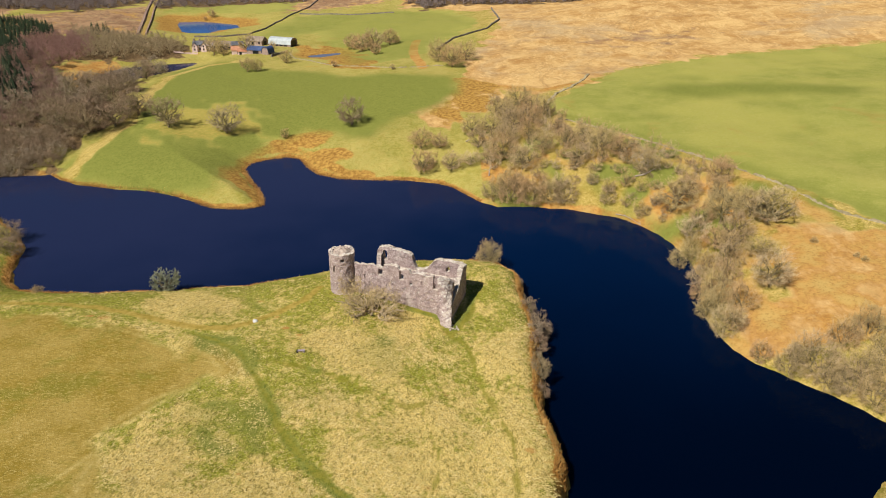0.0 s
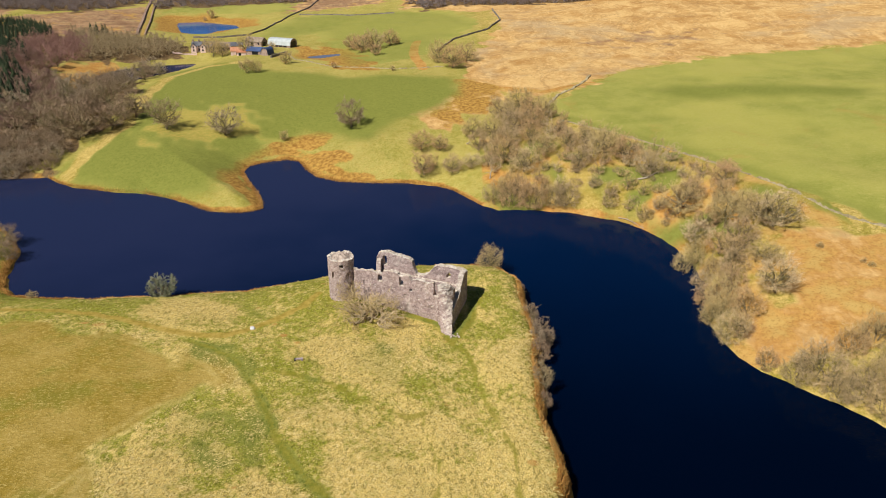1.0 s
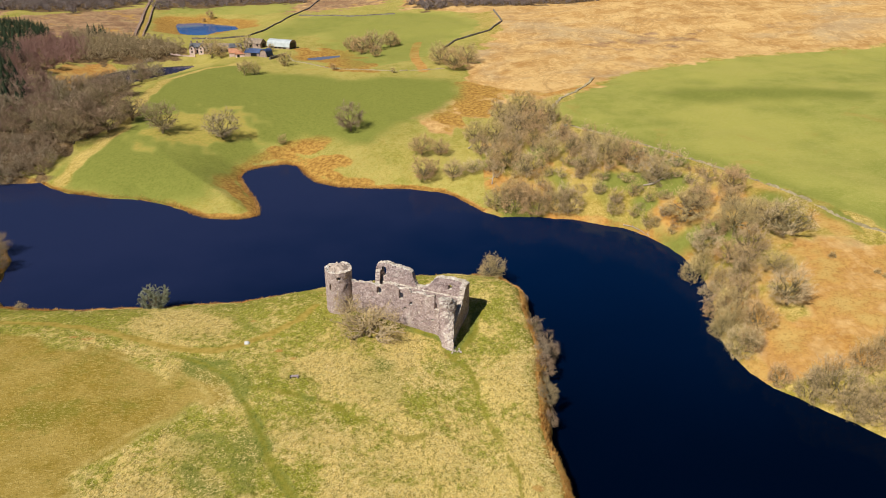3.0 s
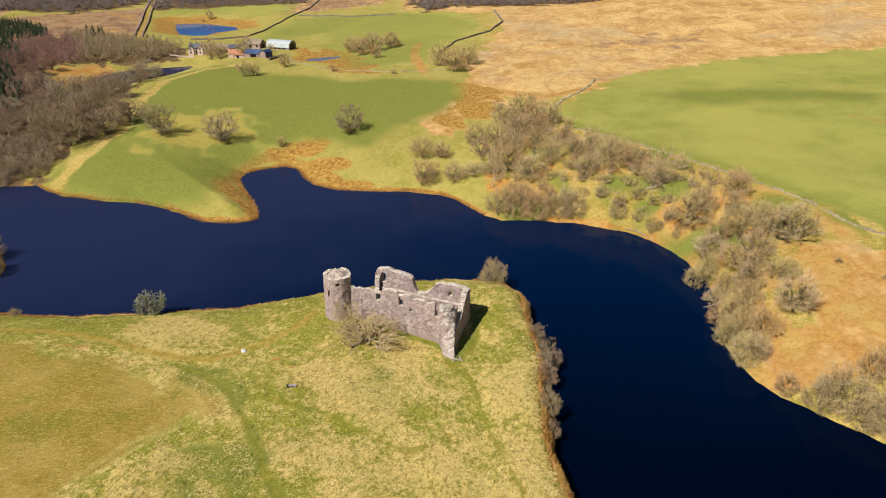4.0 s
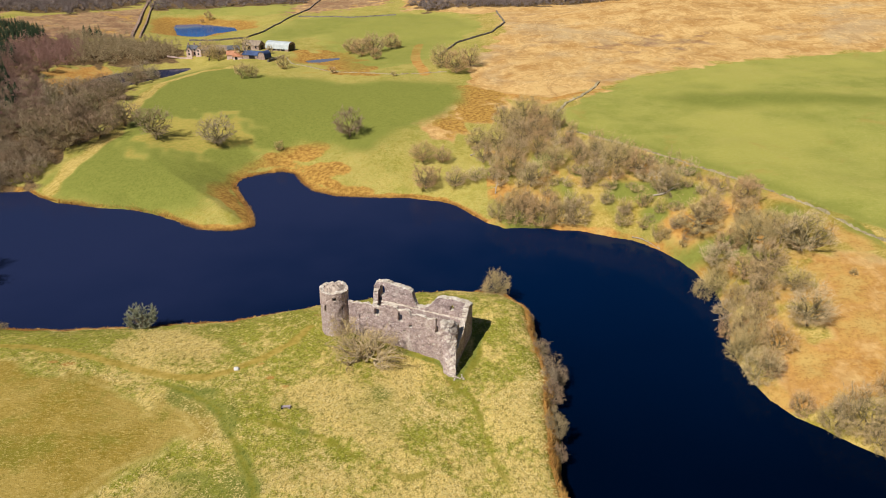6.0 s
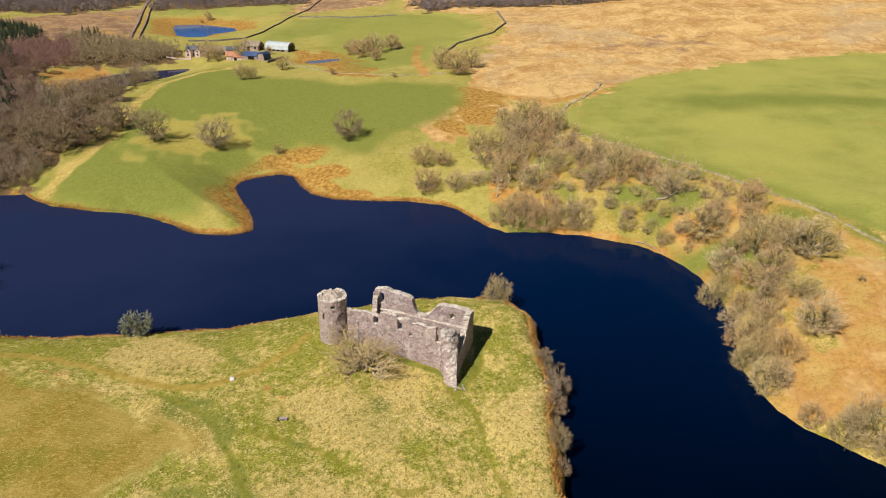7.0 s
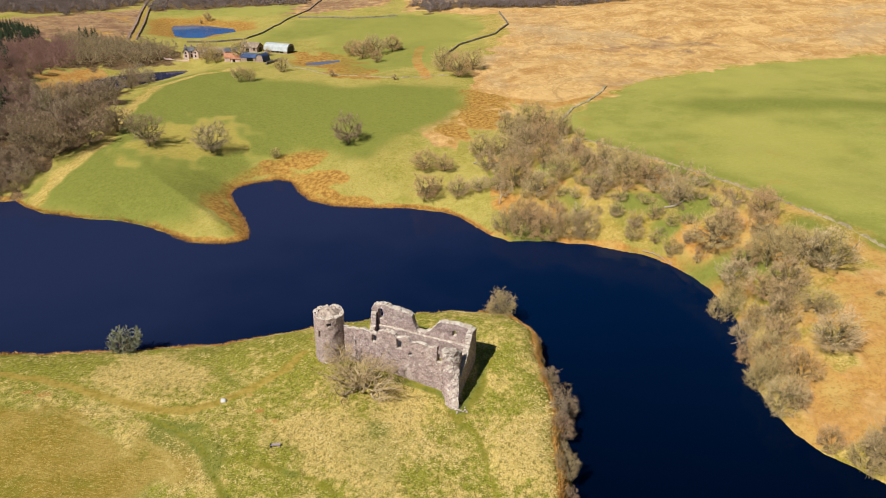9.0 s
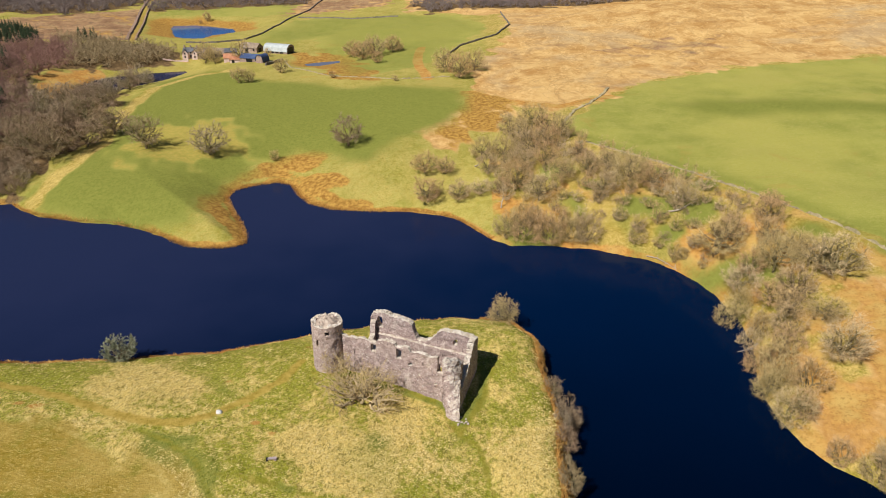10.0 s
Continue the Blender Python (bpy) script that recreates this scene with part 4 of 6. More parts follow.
def build_castle():
    castle = tagged(new("castle_ruin"), "roofless ruined castle of purplish red rubble stone on the promontory", "castle", "", "")
    castle.location = (-12, 152, 9)
    bpy.context.view_layer.update()

    def add(name, mesh, label=""):
        ob = part(name, mesh, castle, label)
        ob.matrix_parent_inverse = castle.matrix_world.inverted()
        return ob

    def loose_stones(owner, name, seed, share=0.32):
        """Broken stones that lie along a wall's head."""
        r = random.Random(seed)
        verts, faces = [], []
        for p in owner.data.polygons:
            if p.normal.z > 0.6 and p.center.z > 10 and r.random() < share * min(1.0, p.area / 0.1):
                c, size = p.center, r.uniform(0.12, 0.32)
                turn = Matrix.Rotation(r.uniform(0, 6.28), 3, Vector((r.gauss(0, 0.4), r.gauss(0, 0.4), 1)).normalized())
                b = len(verts)
                for ux, uy, uz in ((-1, -1, -1), (1, -1, -1), (1, 1, -1), (-1, 1, -1), (-1, -1, 1), (1, -1, 1), (1, 1, 1), (-1, 1, 1)):
                    verts.append(c + turn @ Vector((ux * size * r.uniform(0.5, 1), uy * size * r.uniform(0.4, 0.8), uz * size * r.uniform(0.15, 0.5))))
                faces += [tuple(b + i for i in f) for f in ((3, 2, 1, 0), (4, 5, 6, 7), (0, 1, 5, 4), (1, 2, 6, 5), (2, 3, 7, 6), (3, 0, 4, 7))]
        ob = part(name, mesh_of(name, verts, faces, COPING), owner, "pale lichened loose stones")
        tagged(ob, "pale lichened loose stones", kind="stuff")
        ob.matrix_parent_inverse = owner.matrix_world.inverted()

    A, W = (-1.2, 144.6), (-22.9, 154.9)        # outer foot of the south wall: gate end, tower end
    T, R = (2.45, 139.0), (5.6, 154.6)           # broken tip of the gate tower, north-east corner
    # south wall, run from the tower end to the gate end; body to the north
    way, n = straight(W, A)
    more = 1.7                                  # the wall runs on into the tower
    add("south_wall", wall_mesh("south_wall", lambda s, t: way(s - more, t), n + more, 0.8, 6.6, [(s + more, z) for s, z in [(0, 16.9), (1.5, 16.6), (3, 16.9), (5.2, 17.3), (6.6, 17.2), (7.2, 16.9), (8.6, 17.2), (8.9, 17.6), (10, 18.3), (12, 18.5), (13.2, 18.2), (13.6, 17.8), (14.5, 17.7), (14.8, 18.1), (15.4, 18.4), (16.2, 18.1), (16.8, 17.4), (18.6, 17.8), (21, 17.6), (22.8, 17.9), (23.1, 17.6), (23.3, 15.6), (24.0, 15.6), (n, 17.0)]],
        [(s0 + more, s1 + more, z0, z1, c) for s0, s1, z0, z1, c in [(7.4, 8.6, 14.7, 16.75, 0), (13.4, 14.65, 14.9, 17.4, 0), (16.25, 17.15, 14.0, 15.1, 0), (22.9, 24.1, 14.6, 19.0, 0), (14.9, 15.35, 12.6, 13.2, 0),
         (18.6, 19.0, 12.4, 12.9, 0), (3.0, 3.4, 12.9, 14.0, 0), (9.5, 9.9, 12.2, 12.9, 0), (22.2, 22.7, 11.4, 12.0, 0), (11.0, 11.35, 13.6, 14.2, 0), (5.0, 5.3, 13.4, 13.9, 0)]], seed=1), "red rubble curtain wall with small square windows")
    # added ledge, hidden behind the wall: its shaded top makes the windows dark
    add("wall_walk", wall_mesh("wall_walk", lambda s, t: way(s - 0.5, t + 0.75), n - 1.5, 2.3, 6.8, [(0, 14.4), (6, 14.6), (12, 14.8), (18, 13.9), (n, 14.4)], seed=11), "unseen ledge added behind the curtain wall to darken its windows")
    # north wall, from the north-east corner to the west; body outward (north)
    N = (-17.6, 163.9)
    way, n = straight(N, R)
    add("north_wall", wall_mesh("north_wall", way, n, 1.5, 6.8, [(0, 15.9), (0.4, 16.7), (1.2, 17.2), (3.4, 17.5), (6.2, 17.0), (9.2, 16.7), (10.1, 16.1), (10.5, 14.8), (10.9, 13.4), (11.4, 12.5), (13.6, 12.7), (14.7, 13.6), (15.5, 14.5), (16.4, 15.8), (17.6, 16.4), (20, 16.5), (22.4, 16.5), (n, 16.0)],
        [(1.7, 2.95, 13.4, 16.4, 1), (0.25, 1.0, 13.4, 15.5, 0), (0.3, 1.15, 9.5, 11.9, 0), (20.0, 20.9, 13.6, 14.9, 1), (5.0, 5.5, 11.5, 12.3, 0), (14, 14.4, 11.2, 11.8, 0)], seed=2), "tall broken inner wall with an arched window")
    way, n = straight((-17.2, 163.0), (4.6, 154.2))
    add("inner_ledge", wall_mesh("inner_ledge", way, n, 0.75, 6.8, [(0, 11.6), (1.2, 12.2), (8, 12.3), (14, 12.1), (n, 12.2)], [(5.0, 5.6, 9.6, 10.4, 0), (12, 12.6, 9.4, 10.2, 0)], seed=8), "low ledge of the vanished upper floor")
    # cross wall at the hall's west end
    way, n = straight((-17.5, 163.3), (-18.9, 153.6))
    add("cross_wall", wall_mesh("cross_wall", way, n, 1.2, 6.8, [(0, 15.6), (0.9, 14.6), (1.6, 12.6), (5, 11.4), (8.5, 12.0), (n, 13.0)], [(7.3, 8.3, 9.0, 11.0, 1)], seed=3))
    # gate tower: a fragment standing before the shaded east gable
    west_edge = [(-0.35, 140.2, 7.0), (-0.45, 141.0, 8.8), (-0.65, 142.5, 11.2), (-0.9, 143.3, 14.2), (-1.1, 144.0, 16.6), (-1.2, 145.0, 17.5), (-1.0, 146.6, 17.0)]
    east_edge = [(2.1, 138.6, 6.8), (2.15, 139.6, 8.7), (2.2, 141.4, 10.8), (2.25, 142.6, 12.2), (2.4, 145.0, 13.9), (2.6, 147.2, 15.0), (3.0, 148.5, 15.0)]
    add("gate_tower_fragment", broken_end("gate_fragment", west_edge, east_edge, 6.0), "pale jagged fragment of the fallen gate tower")
    way, n = straight((2.2, 142.0), R)
    add("east_gable", wall_mesh("east_gable", way, n, 1.3, 6.0, [(0, 11.6), (3.0, 12.0), (4.4, 12.6), (5.6, 12.4), (6.7, 13.0), (7.6, 13.2), (8.6, 14.2), (9.6, 14.6), (10.4, 15.6), (11.4, 16.1), (n, 16.5)], [(8.4, 8.9, 10.4, 11.6, 0)], seed=5), "shaded end wall with a broken head")
    # round tower
    cx, cy, r = -25.9, 155.9, 3.25
    way, n = round_plan(cx, cy, r)
    tower = add("round_tower", wall_mesh("round_tower", way, n, 1.0, 6.6, [(0, 19.5), (3, 19.7), (7, 19.4), (10, 19.8), (13, 19.3), (17, 19.6), (n, 19.5)], [(17.25, 18.35, 17.6, 18.5, 0), (19.9, 20.35, 14.8, 16.5, 0), (15.9, 16.2, 15.0, 15.7, 0)], seed=6, closed=True), "stout round corner tower with a crumbling head")
    part("rubble_head", rubble_fill("rubble_head", cx, cy, 2.6, 19.25, 1.0), tower, "loose brown rubble")
    bpy.context.view_layer.update()
    for k, ob in enumerate([c for c in castle.children if c.name.split(".")[0] in ("south_wall", "north_wall", "cross_wall", "east_gable", "round_tower")]):
        loose_stones(ob, "loose_stones", 40 + k)
    # fallen stones at the gate
    rng = random.Random(5)
    for _ in range(10):
        x, y = T[0] + rng.gauss(0.4, 0.7), T[1] + rng.gauss(-0.2, 0.6)
        bm = bmesh.new()
        bmesh.ops.create_icosphere(bm, subdivisions=1, radius=rng.uniform(0.12, 0.3))
        for v in bm.verts:
            v.co = jitter(v.co * Vector((1.2, 1, 0.7)).length / 1.7, 0.3, 0.12)
            v.co += Vector((x, y, height(x, y) + 0.12))
        me = bpy.data.meshes.new("fallen_stone")
        bm.to_mesh(me)
        bm.free()
        me.materials.append(STONE)
        add("fallen_stone", me)


build_castle()


# ---- trees ----
def tube(verts, faces, p, q, rp, rq, sides):
    d = q - p
    if d.length < 1e-4:
        return
    a = d.orthogonal().normalized()
    b = d.normalized().cross(a)
    base = len(verts)
    for c, r in ((p, rp), (q, rq)):
        for k in range(sides):
            t = 2 * math.pi * k / sides
            verts.append(c + (a * math.cos(t) + b * math.sin(t)) * r)
    for k in range(sides):
        n = (k + 1) % sides
        faces.append((base + k, base + n, base + sides + n, base + sides + k))


def limb(store, rng, p, d, length, r0, r1, bends, sides, droop, wander=0.35):
    """A bending limb; returns its joints."""
    joints, step = [(p, d)], length / bends
    for k in range(bends):
        d = (d + Vector((rng.gauss(0, wander), rng.gauss(0, wander), rng.gauss(0, wander) + droop)) * 0.5).normalized()
        q = p + d * step
        tube(*store, p, q, r0 + (r1 - r0) * k / bends, r0 + (r1 - r0) * (k + 1) / bends, sides)
        p = q
        joints.append((p, d))
    return joints


def bare_tree(seed, wide=12.0, tall=9.0, fork=0.2, skirt=0.1, limbs=9, forks=5, tips=6, twigs=14, twig=0.045, reach=1.25, stout=0.32):
    """Meshes of a leafless tree or bush: trunk, limbs and branches that reach an uneven dome, and fine twigs all over it."""
    rng = random.Random(seed)
    wood, crown = ([], []), ([], [])
    a, b = wide / 2, tall * (1 - skirt) / 2
    middle = Vector((0, 0, tall - b))
    top = Vector((rng.gauss(0, 0.02) * wide, rng.gauss(0, 0.02) * wide, max(fork * tall, 0.15)))
    shift = Vector((seed * 3.7, seed * 1.3, 0))

    def stray(spread):
        return Vector((rng.gauss(0, spread), rng.gauss(0, spread), rng.gauss(0, spread)))

    def rim(d):
        """Distance from the fork to the crown's outline along d."""
        o = top - middle
        u, v = Vector((d.x / a, d.y / a, d.z / b)), Vector((o.x / a, o.y / a, o.z / b))
        uu, uv, vv = u.dot(u), u.dot(v), v.dot(v)
        t = (-uv + math.sqrt(max(uv * uv - uu * (vv - 1), 0.0))) / uu
        return max(t, 0.1 * a) * (1 + 0.34 * noise.noise(d * 1.9 + shift) + 0.16 * noise.noise(d * 4.6 + shift))

    def branch(p, q, r0, r1, bends, sides, sway):
        joints = [p]
        for k in range(1, bends + 1):
            n = p.lerp(q, k / bends) + (stray(sway * (q - p).length) if k < bends else Vector())
            tube(*wood, joints[-1], n, r0 + (r1 - r0) * (k - 1) / bends, r0 + (r1 - r0) * k / bends, sides)
            joints.append(n)
        return joints

    def along(joints, u):
        k = min(int(u * (len(joints) - 1)), len(joints) - 2)
        return joints[k].lerp(joints[k + 1], u * (len(joints) - 1) - k)

    if fork > 0.04:
        branch(Vector((0, 0, -0.5)), top, stout * 1.3, stout * 0.9, 3, 7, 0.05)
    for i in range(limbs):
        turn, lift = 2.4 * i + rng.uniform(-0.35, 0.35), 1.0 - 1.08 * (i + 0.5) / limbs
        d = Vector((math.cos(turn) * math.sqrt(1 - lift * lift), math.sin(turn) * math.sqrt(1 - lift * lift), lift)).normalized()
        start = top if fork > 0.04 else Vector((d.x * 0.06 * wide, d.y * 0.06 * wide, -0.3))
        main = branch(start, top + d * rim(d) * rng.uniform(0.5, 0.68), stout * 0.62, stout * 0.24, 4, 5, 0.09)
        for _ in range(forks):
            d2 = (d + stray(0.42)).normalized()
            d2.z = max(d2.z, -0.12)
            p = along(main, rng.uniform(0.3, 1.0))
            side = branch(p, top + d2 * rim(d2) * rng.uniform(0.62, 0.9), stout * 0.22, stout * 0.08, 3, 3, 0.10)
            for _ in range(tips):
                d3 = (d2 + stray(0.3)).normalized()
                p = along(side, rng.uniform(0.25, 1.0))
                q = top + d3 * rim(d3) * rng.uniform(0.72, 1.0)
                if (q - p).length > 0.2 * wide:
                    q = p + (q - p) * (0.2 * wide / (q - p).length)
                out = (q - p).normalized()
                girth = out.cross(stray(1.0)).normalized() * stout * 0.1
                wood[0].extend([p - girth, p + girth, q])
                wood[1].append((len(wood[0]) - 3, len(wood[0]) - 2, len(wood[0]) - 1))
                for _ in range(twigs):
                    w = (out * 0.75 + d3 * 0.3 + stray(0.55) + Vector((0, 0, 0.12))).normalized()
                    across = w.cross(stray(1.0)).normalized() * (twig * 0.5)
                    m = p.lerp(q, rng.uniform(0.15, 1.0))
                    m.z = max(m.z, 0.05)
                    k = len(crown[0])
                    crown[0].extend([m - across, m + across, m + w * reach * rng.uniform(0.45, 1.2)])
                    crown[1].append((k, k + 1, k + 2))
    return wood, crown


def oak(seed, wide=12.0, tall=9.0, **more):
    return bare_tree(seed, wide, tall, **more)


def shrub(seed, wide=8.0, tall=6.0, **more):
    """A many-stemmed willow or thorn bush that branches from the ground."""
    return bare_tree(seed, wide, tall, **{**dict(fork=0.0, skirt=-0.25, limbs=14, forks=5, tips=5, twigs=9, twig=0.04, reach=0.9, stout=0.14), **more})


def spruce(seed, tall=16.0, step=0.028, around=9, broad=0.2):
    rng = random.Random(seed)
    wood, crown = ([], []), ([], [])
    tube(*wood, Vector((0, 0, -0.5)), Vector((0, 0, tall * 0.97)), 0.22, 0.03, 6)
    z = tall * 0.06
    while z < tall * 0.98:
        r = (1 - (z / tall) ** 1.3) * tall * broad + 0.15
        for k in range(around):
            t = 2 * math.pi * (k + rng.random()) / around
            out = Vector((math.cos(t), math.sin(t), 0))
            side = Vector((-out.y, out.x, 0)) * r * 0.3
            p, n = Vector((0, 0, z)), r * rng.uniform(0.7, 1.15)
            b = len(crown[0])
            crown[0].extend([p, p + out * n * 0.55 + side - Vector((0, 0, n * 0.2)), p + out * n - Vector((0, 0, n * 0.42)), p + out * n * 0.55 - side - Vector((0, 0, n * 0.2)), p + out * n * 0.5 + Vector((0, 0, n * 0.02))])
            crown[1].extend([(b, b + 1, b + 4), (b + 1, b + 2, b + 4), (b + 2, b + 3, b + 4), (b + 3, b, b + 4)])
        z += tall * step
    return wood, crown


def model(name, made, bark, twig, label, category):
    """The first tree of a kind; the rest are copies of it."""
    tree = tagged(new(name), label, category)
    part("trunk" if name != "bush" else "stem", mesh_of("trunk", *made[0], bark), tree)
    part("crown", mesh_of("crown", *made[1], twig), tree)
    return tree


class Grove:
    """Trees of one kind: takes turns through its models, using each model itself first."""

    def __init__(self, models, size):
        self.models, self.size, self.used = models, size, 0

    def plant(self, x, y, wide, rng, group="", label="", tall=1.0):
        k = self.used % len(self.models)
        first = self.used < len(self.models)
        self.used += 1
        s = wide / self.size
        m = Matrix.Translation((x, y, height(x, y) - 0.1)) @ Matrix.Rotation(rng.uniform(0, 6.28), 4, "Z") @ Matrix.Diagonal((s, s * rng.uniform(0.9, 1.1), s * tall * rng.uniform(0.9, 1.1), 1))
        if first:
            tree = self.models[k]
            tree.matrix_basis = m
        else:
            base = self.models[k]
            tree = copy_thing(base, Matrix.Identity(4))
            tree.matrix_basis = m
        return tagged(tree, label, "", group)


OAK_WORDS = "bare grey-brown oak with mossy spreading limbs on the bank"
oaks = Grove([model("tree", oak(s, 12.0, 8.6 + 0.3 * (s % 3)), BARK, TWIG, OAK_WORDS, "tree") for s in (11, 12, 13, 14, 15)], 12.0)
wood_oaks = Grove([model("tree", oak(s, 12.0, 9.8, fork=0.19, skirt=0.13, tips=5, twigs=11, twig=0.07, reach=1.3), BARK, TWIG_WOOD, OAK_WORDS, "tree") for s in (16, 17, 18)], 12.0)
pale = Grove([model("tree", oak(s, 11.0, 9.4, skirt=0.06, stout=0.24, twigs=14, twig=0.042, reach=1.2), BARK, TWIG_PALE, "slender leafless tree in pale spring bud", "tree") for s in (21, 22, 23)], 11.0)
birches = Grove([model("tree", oak(s, 6.0, 6.6, fork=0.15, limbs=8, forks=4, tips=4, twigs=9, twig=0.04, reach=0.95, stout=0.12), BARK, TWIG, "slender young birch among the oaks", "tree") for s in (24, 25, 26)], 6.0)
larch = Grove([model("tree", oak(s, 9.0, 11.5, fork=0.25, skirt=0.14, limbs=9, forks=4, tips=4, twigs=9, twig=0.11, reach=1.5, stout=0.24), BARK, TWIG_RED, "tall reddish-brown leafless woodland tree", "tree") for s in (31, 32)], 9.0)
willows = Grove([model("bush", shrub(s, 8.0, 6.0), BARK, TWIG, "dense leafless grey-brown willow bush by the water", "bush") for s in (41, 42, 43)], 8.0)
scrub = Grove([model("bush", shrub(s, 5.0, 3.6, limbs=9, forks=4, tips=3, twigs=8, reach=0.7, stout=0.07), BARK, TWIG_WOOD, "low leafless scrub bush on the brae", "bush") for s in (54, 55, 56)], 5.0)
carr = Grove([model("bush", shrub(s, 8.0, 6.2, forks=4, twigs=9, twig=0.06, reach=1.05), BARK, TWIG_WOOD, "leafless grey-brown carr bush at the loch head", "bush") for s in (44, 45)], 8.0)
bank_bushes = Grove([model("bush", shrub(s, 6.0, 5.2, twigs=14, reach=0.7, stout=0.13), BARK, TWIG_WOOD, "small leafless thorn bush on the steep bank", "bush") for s in (46, 47, 48)], 6.0)
sallows = Grove([model("bush", shrub(s, 8.0, 6.0), BARK, TWIG_PALE, "bushy olive-tan sallow in early bud", "bush") for s in (51, 52)], 8.0)
spruces = Grove([model("tree", spruce(s, 16.0, 0.035, 9, 0.25), BARK, NEEDLE, "dark green spruce in the plantation", "conifer") for s in (61, 62)], 16.0)

rng = random.Random(77)
# plan places: x, y, width of the crown
OAKS_BRAE = [(21, 292.4, 12.7), (30.5, 293, 15.3), (37.4, 296, 14.2), (45, 304, 11.9), (14.4, 281.6, 11.1), (23.8, 267, 14.1), (31.3, 256.7, 13.7), (12.3, 294.8, 11.5), (24.8, 314.8, 13.6), (34.3, 317.6, 15.1),
             (49.2, 266.5, 10.6), (62, 256.4, 13.8), (68.8, 252.5, 13.7), (47.9, 282.1, 8.7), (56.7, 270.8, 9.6), (40, 265.4, 11.7), (51.6, 252.6, 10.2), (27, 281, 13), (36, 280, 12), (29, 305, 14), (39, 309, 12)]
OAKS_EAST = [(89, 162.3, 14.5), (79.8, 216.6, 17.5), (80.7, 199.7, 12.7), (88.9, 200.1, 15.7), (88.9, 187.7, 14.1), (85.5, 182.2, 11.9), (91.3, 177, 10.9), (84.1, 203.4, 10.9), (96.8, 198.7, 13.8), (83.8, 188.8, 11.3),
             (84.5, 220.6, 12.6), (95.7, 205.2, 12.1), (92, 214, 11), (95.5, 223.5, 13), (100.3, 232.4, 8.8)]
OAKS_WEST = [(-10, 284.6, 12.4), (-1.9, 283.8, 9.4), (-8.2, 266.8, 14.6), (3.4, 266.6, 10.6), (10.9, 268.2, 9.4), (17.7, 266, 8.2), (-43.8, 313.5, 16.4), (-99.7, 303.2, 17.1), (-126.1, 304, 17.6), (-4.4, 423.2, 17.2),
             (4.2, 407.9, 17.3), (12.9, 423.2, 16.1), (-58, 482.9, 18.5), (-66, 500.1, 14.9), (-50.2, 484, 18.5), (-38.9, 491.5, 14.6), (-45.6, 457.2, 9.7), (-35.2, 494.8, 8.4)]
BUSHES_SHORE = [(18.7, 241.7, 10.8), (25.6, 238.7, 12.9), (33, 238.7, 12.9), (40.2, 237.8, 11.8), (45.5, 237, 10.8), (60.1, 231.8, 7.5), (24.3, 246, 9), (36, 243, 9.5), (29.5, 244, 9), (71.8, 221.4, 5.2), (69.4, 222.1, 3.3),
                (75.2, 190, 10.4), (78.9, 194.1, 9.6), (76, 179.2, 7.6), (73.8, 168.3, 8.6), (72.2, 158.2, 9.1), (73.2, 149.6, 11.1), (75.7, 149.8, 7.2), (74, 159.4, 10), (79.7, 156.6, 10.2), (77, 166, 10.3), (79.4, 181.5, 9.1), (80.2, 169.2, 9.5), (83.6, 177, 10.8)]
BUSHES_SE = [(77.2, 137.4, 5.6), (82.4, 132.6, 8.6), (87, 131.5, 11.5), (88.6, 126.8, 9.0), (91.8, 124.2, 8.5), (95, 127.2, 9.5), (95.5, 119.6, 9.5), (99, 122.6, 10.5), (96.3, 138.2, 8.4), (103.5, 140.3, 9.5), (102.7, 130.6, 8.5), (108.4, 180.1, 2.6), (116.1, 171.3, 2.2), (117.3, 169.1, 2.4)]
BUSHES_NEAR = [(22.6, 152, 4.0), (24.2, 147, 6.6), (23.3, 142.5, 3.4), (23.4, 138.2, 4.2), (22.8, 132, 3.2), (22.4, 126, 4.2), (22.2, 120.4, 3.0), (22.2, 170, 1.8), (22.4, 163, 1.4)]
FARM_TREES = [(-164, 493, 16), (-155.5, 487, 13), (-137, 482.5, 15), (-119.6, 415.5, 10), (-113.6, 416.5, 10), (-100.8, 439.5, 11), (-122.5, 494, 7), (-224.9, 684, 9.7), (-229, 677, 4.8), (-73.4, 304.6, 5.4), (-30.9, 406.4, 4.2), (-67.4, 420.2, 5.1)]
WOOD_EDGE = [(-147.9, 322.7, 18.3), (-151.7, 318.5, 15.1), (-152, 306.7, 17.7), (-157.7, 299, 20.4), (-161.5, 293.1, 17.3), (-170.1, 295.5, 20.5), (-172.5, 367.9, 17.3), (-167.2, 338.5, 19.4), (-173.3, 327.3, 19), (-190, 447, 17), (-191, 405.6, 12), (-186.4, 424, 18), (-179.7, 412, 15), (-180.5, 436, 13), (-183.5, 398.5, 16)]
for k, (x, y, w) in enumerate(OAKS_BRAE):
    (pale if k % 4 == 3 else oaks).plant(x, y, w * 1.08, rng, "trees on the brae", "", 1.12)
for k, (x, y, w) in enumerate(OAKS_EAST):
    (pale if k in (3, 6, 8) else oaks).plant(x, y, w, rng, "trees on the brae", tall=1.02)
for k, (x, y, w) in enumerate(OAKS_WEST):
    (wood_oaks if k in (6, 7, 8) else oaks).plant(x, y, w * 1.05, rng, "field trees", "bare spreading oak standing in the green pasture", 1.02)
for k, (x, y, w) in enumerate(BUSHES_SHORE):
    (willows if k % 3 else sallows).plant(x, y, w, rng, "shore bushes", "", 1.25)
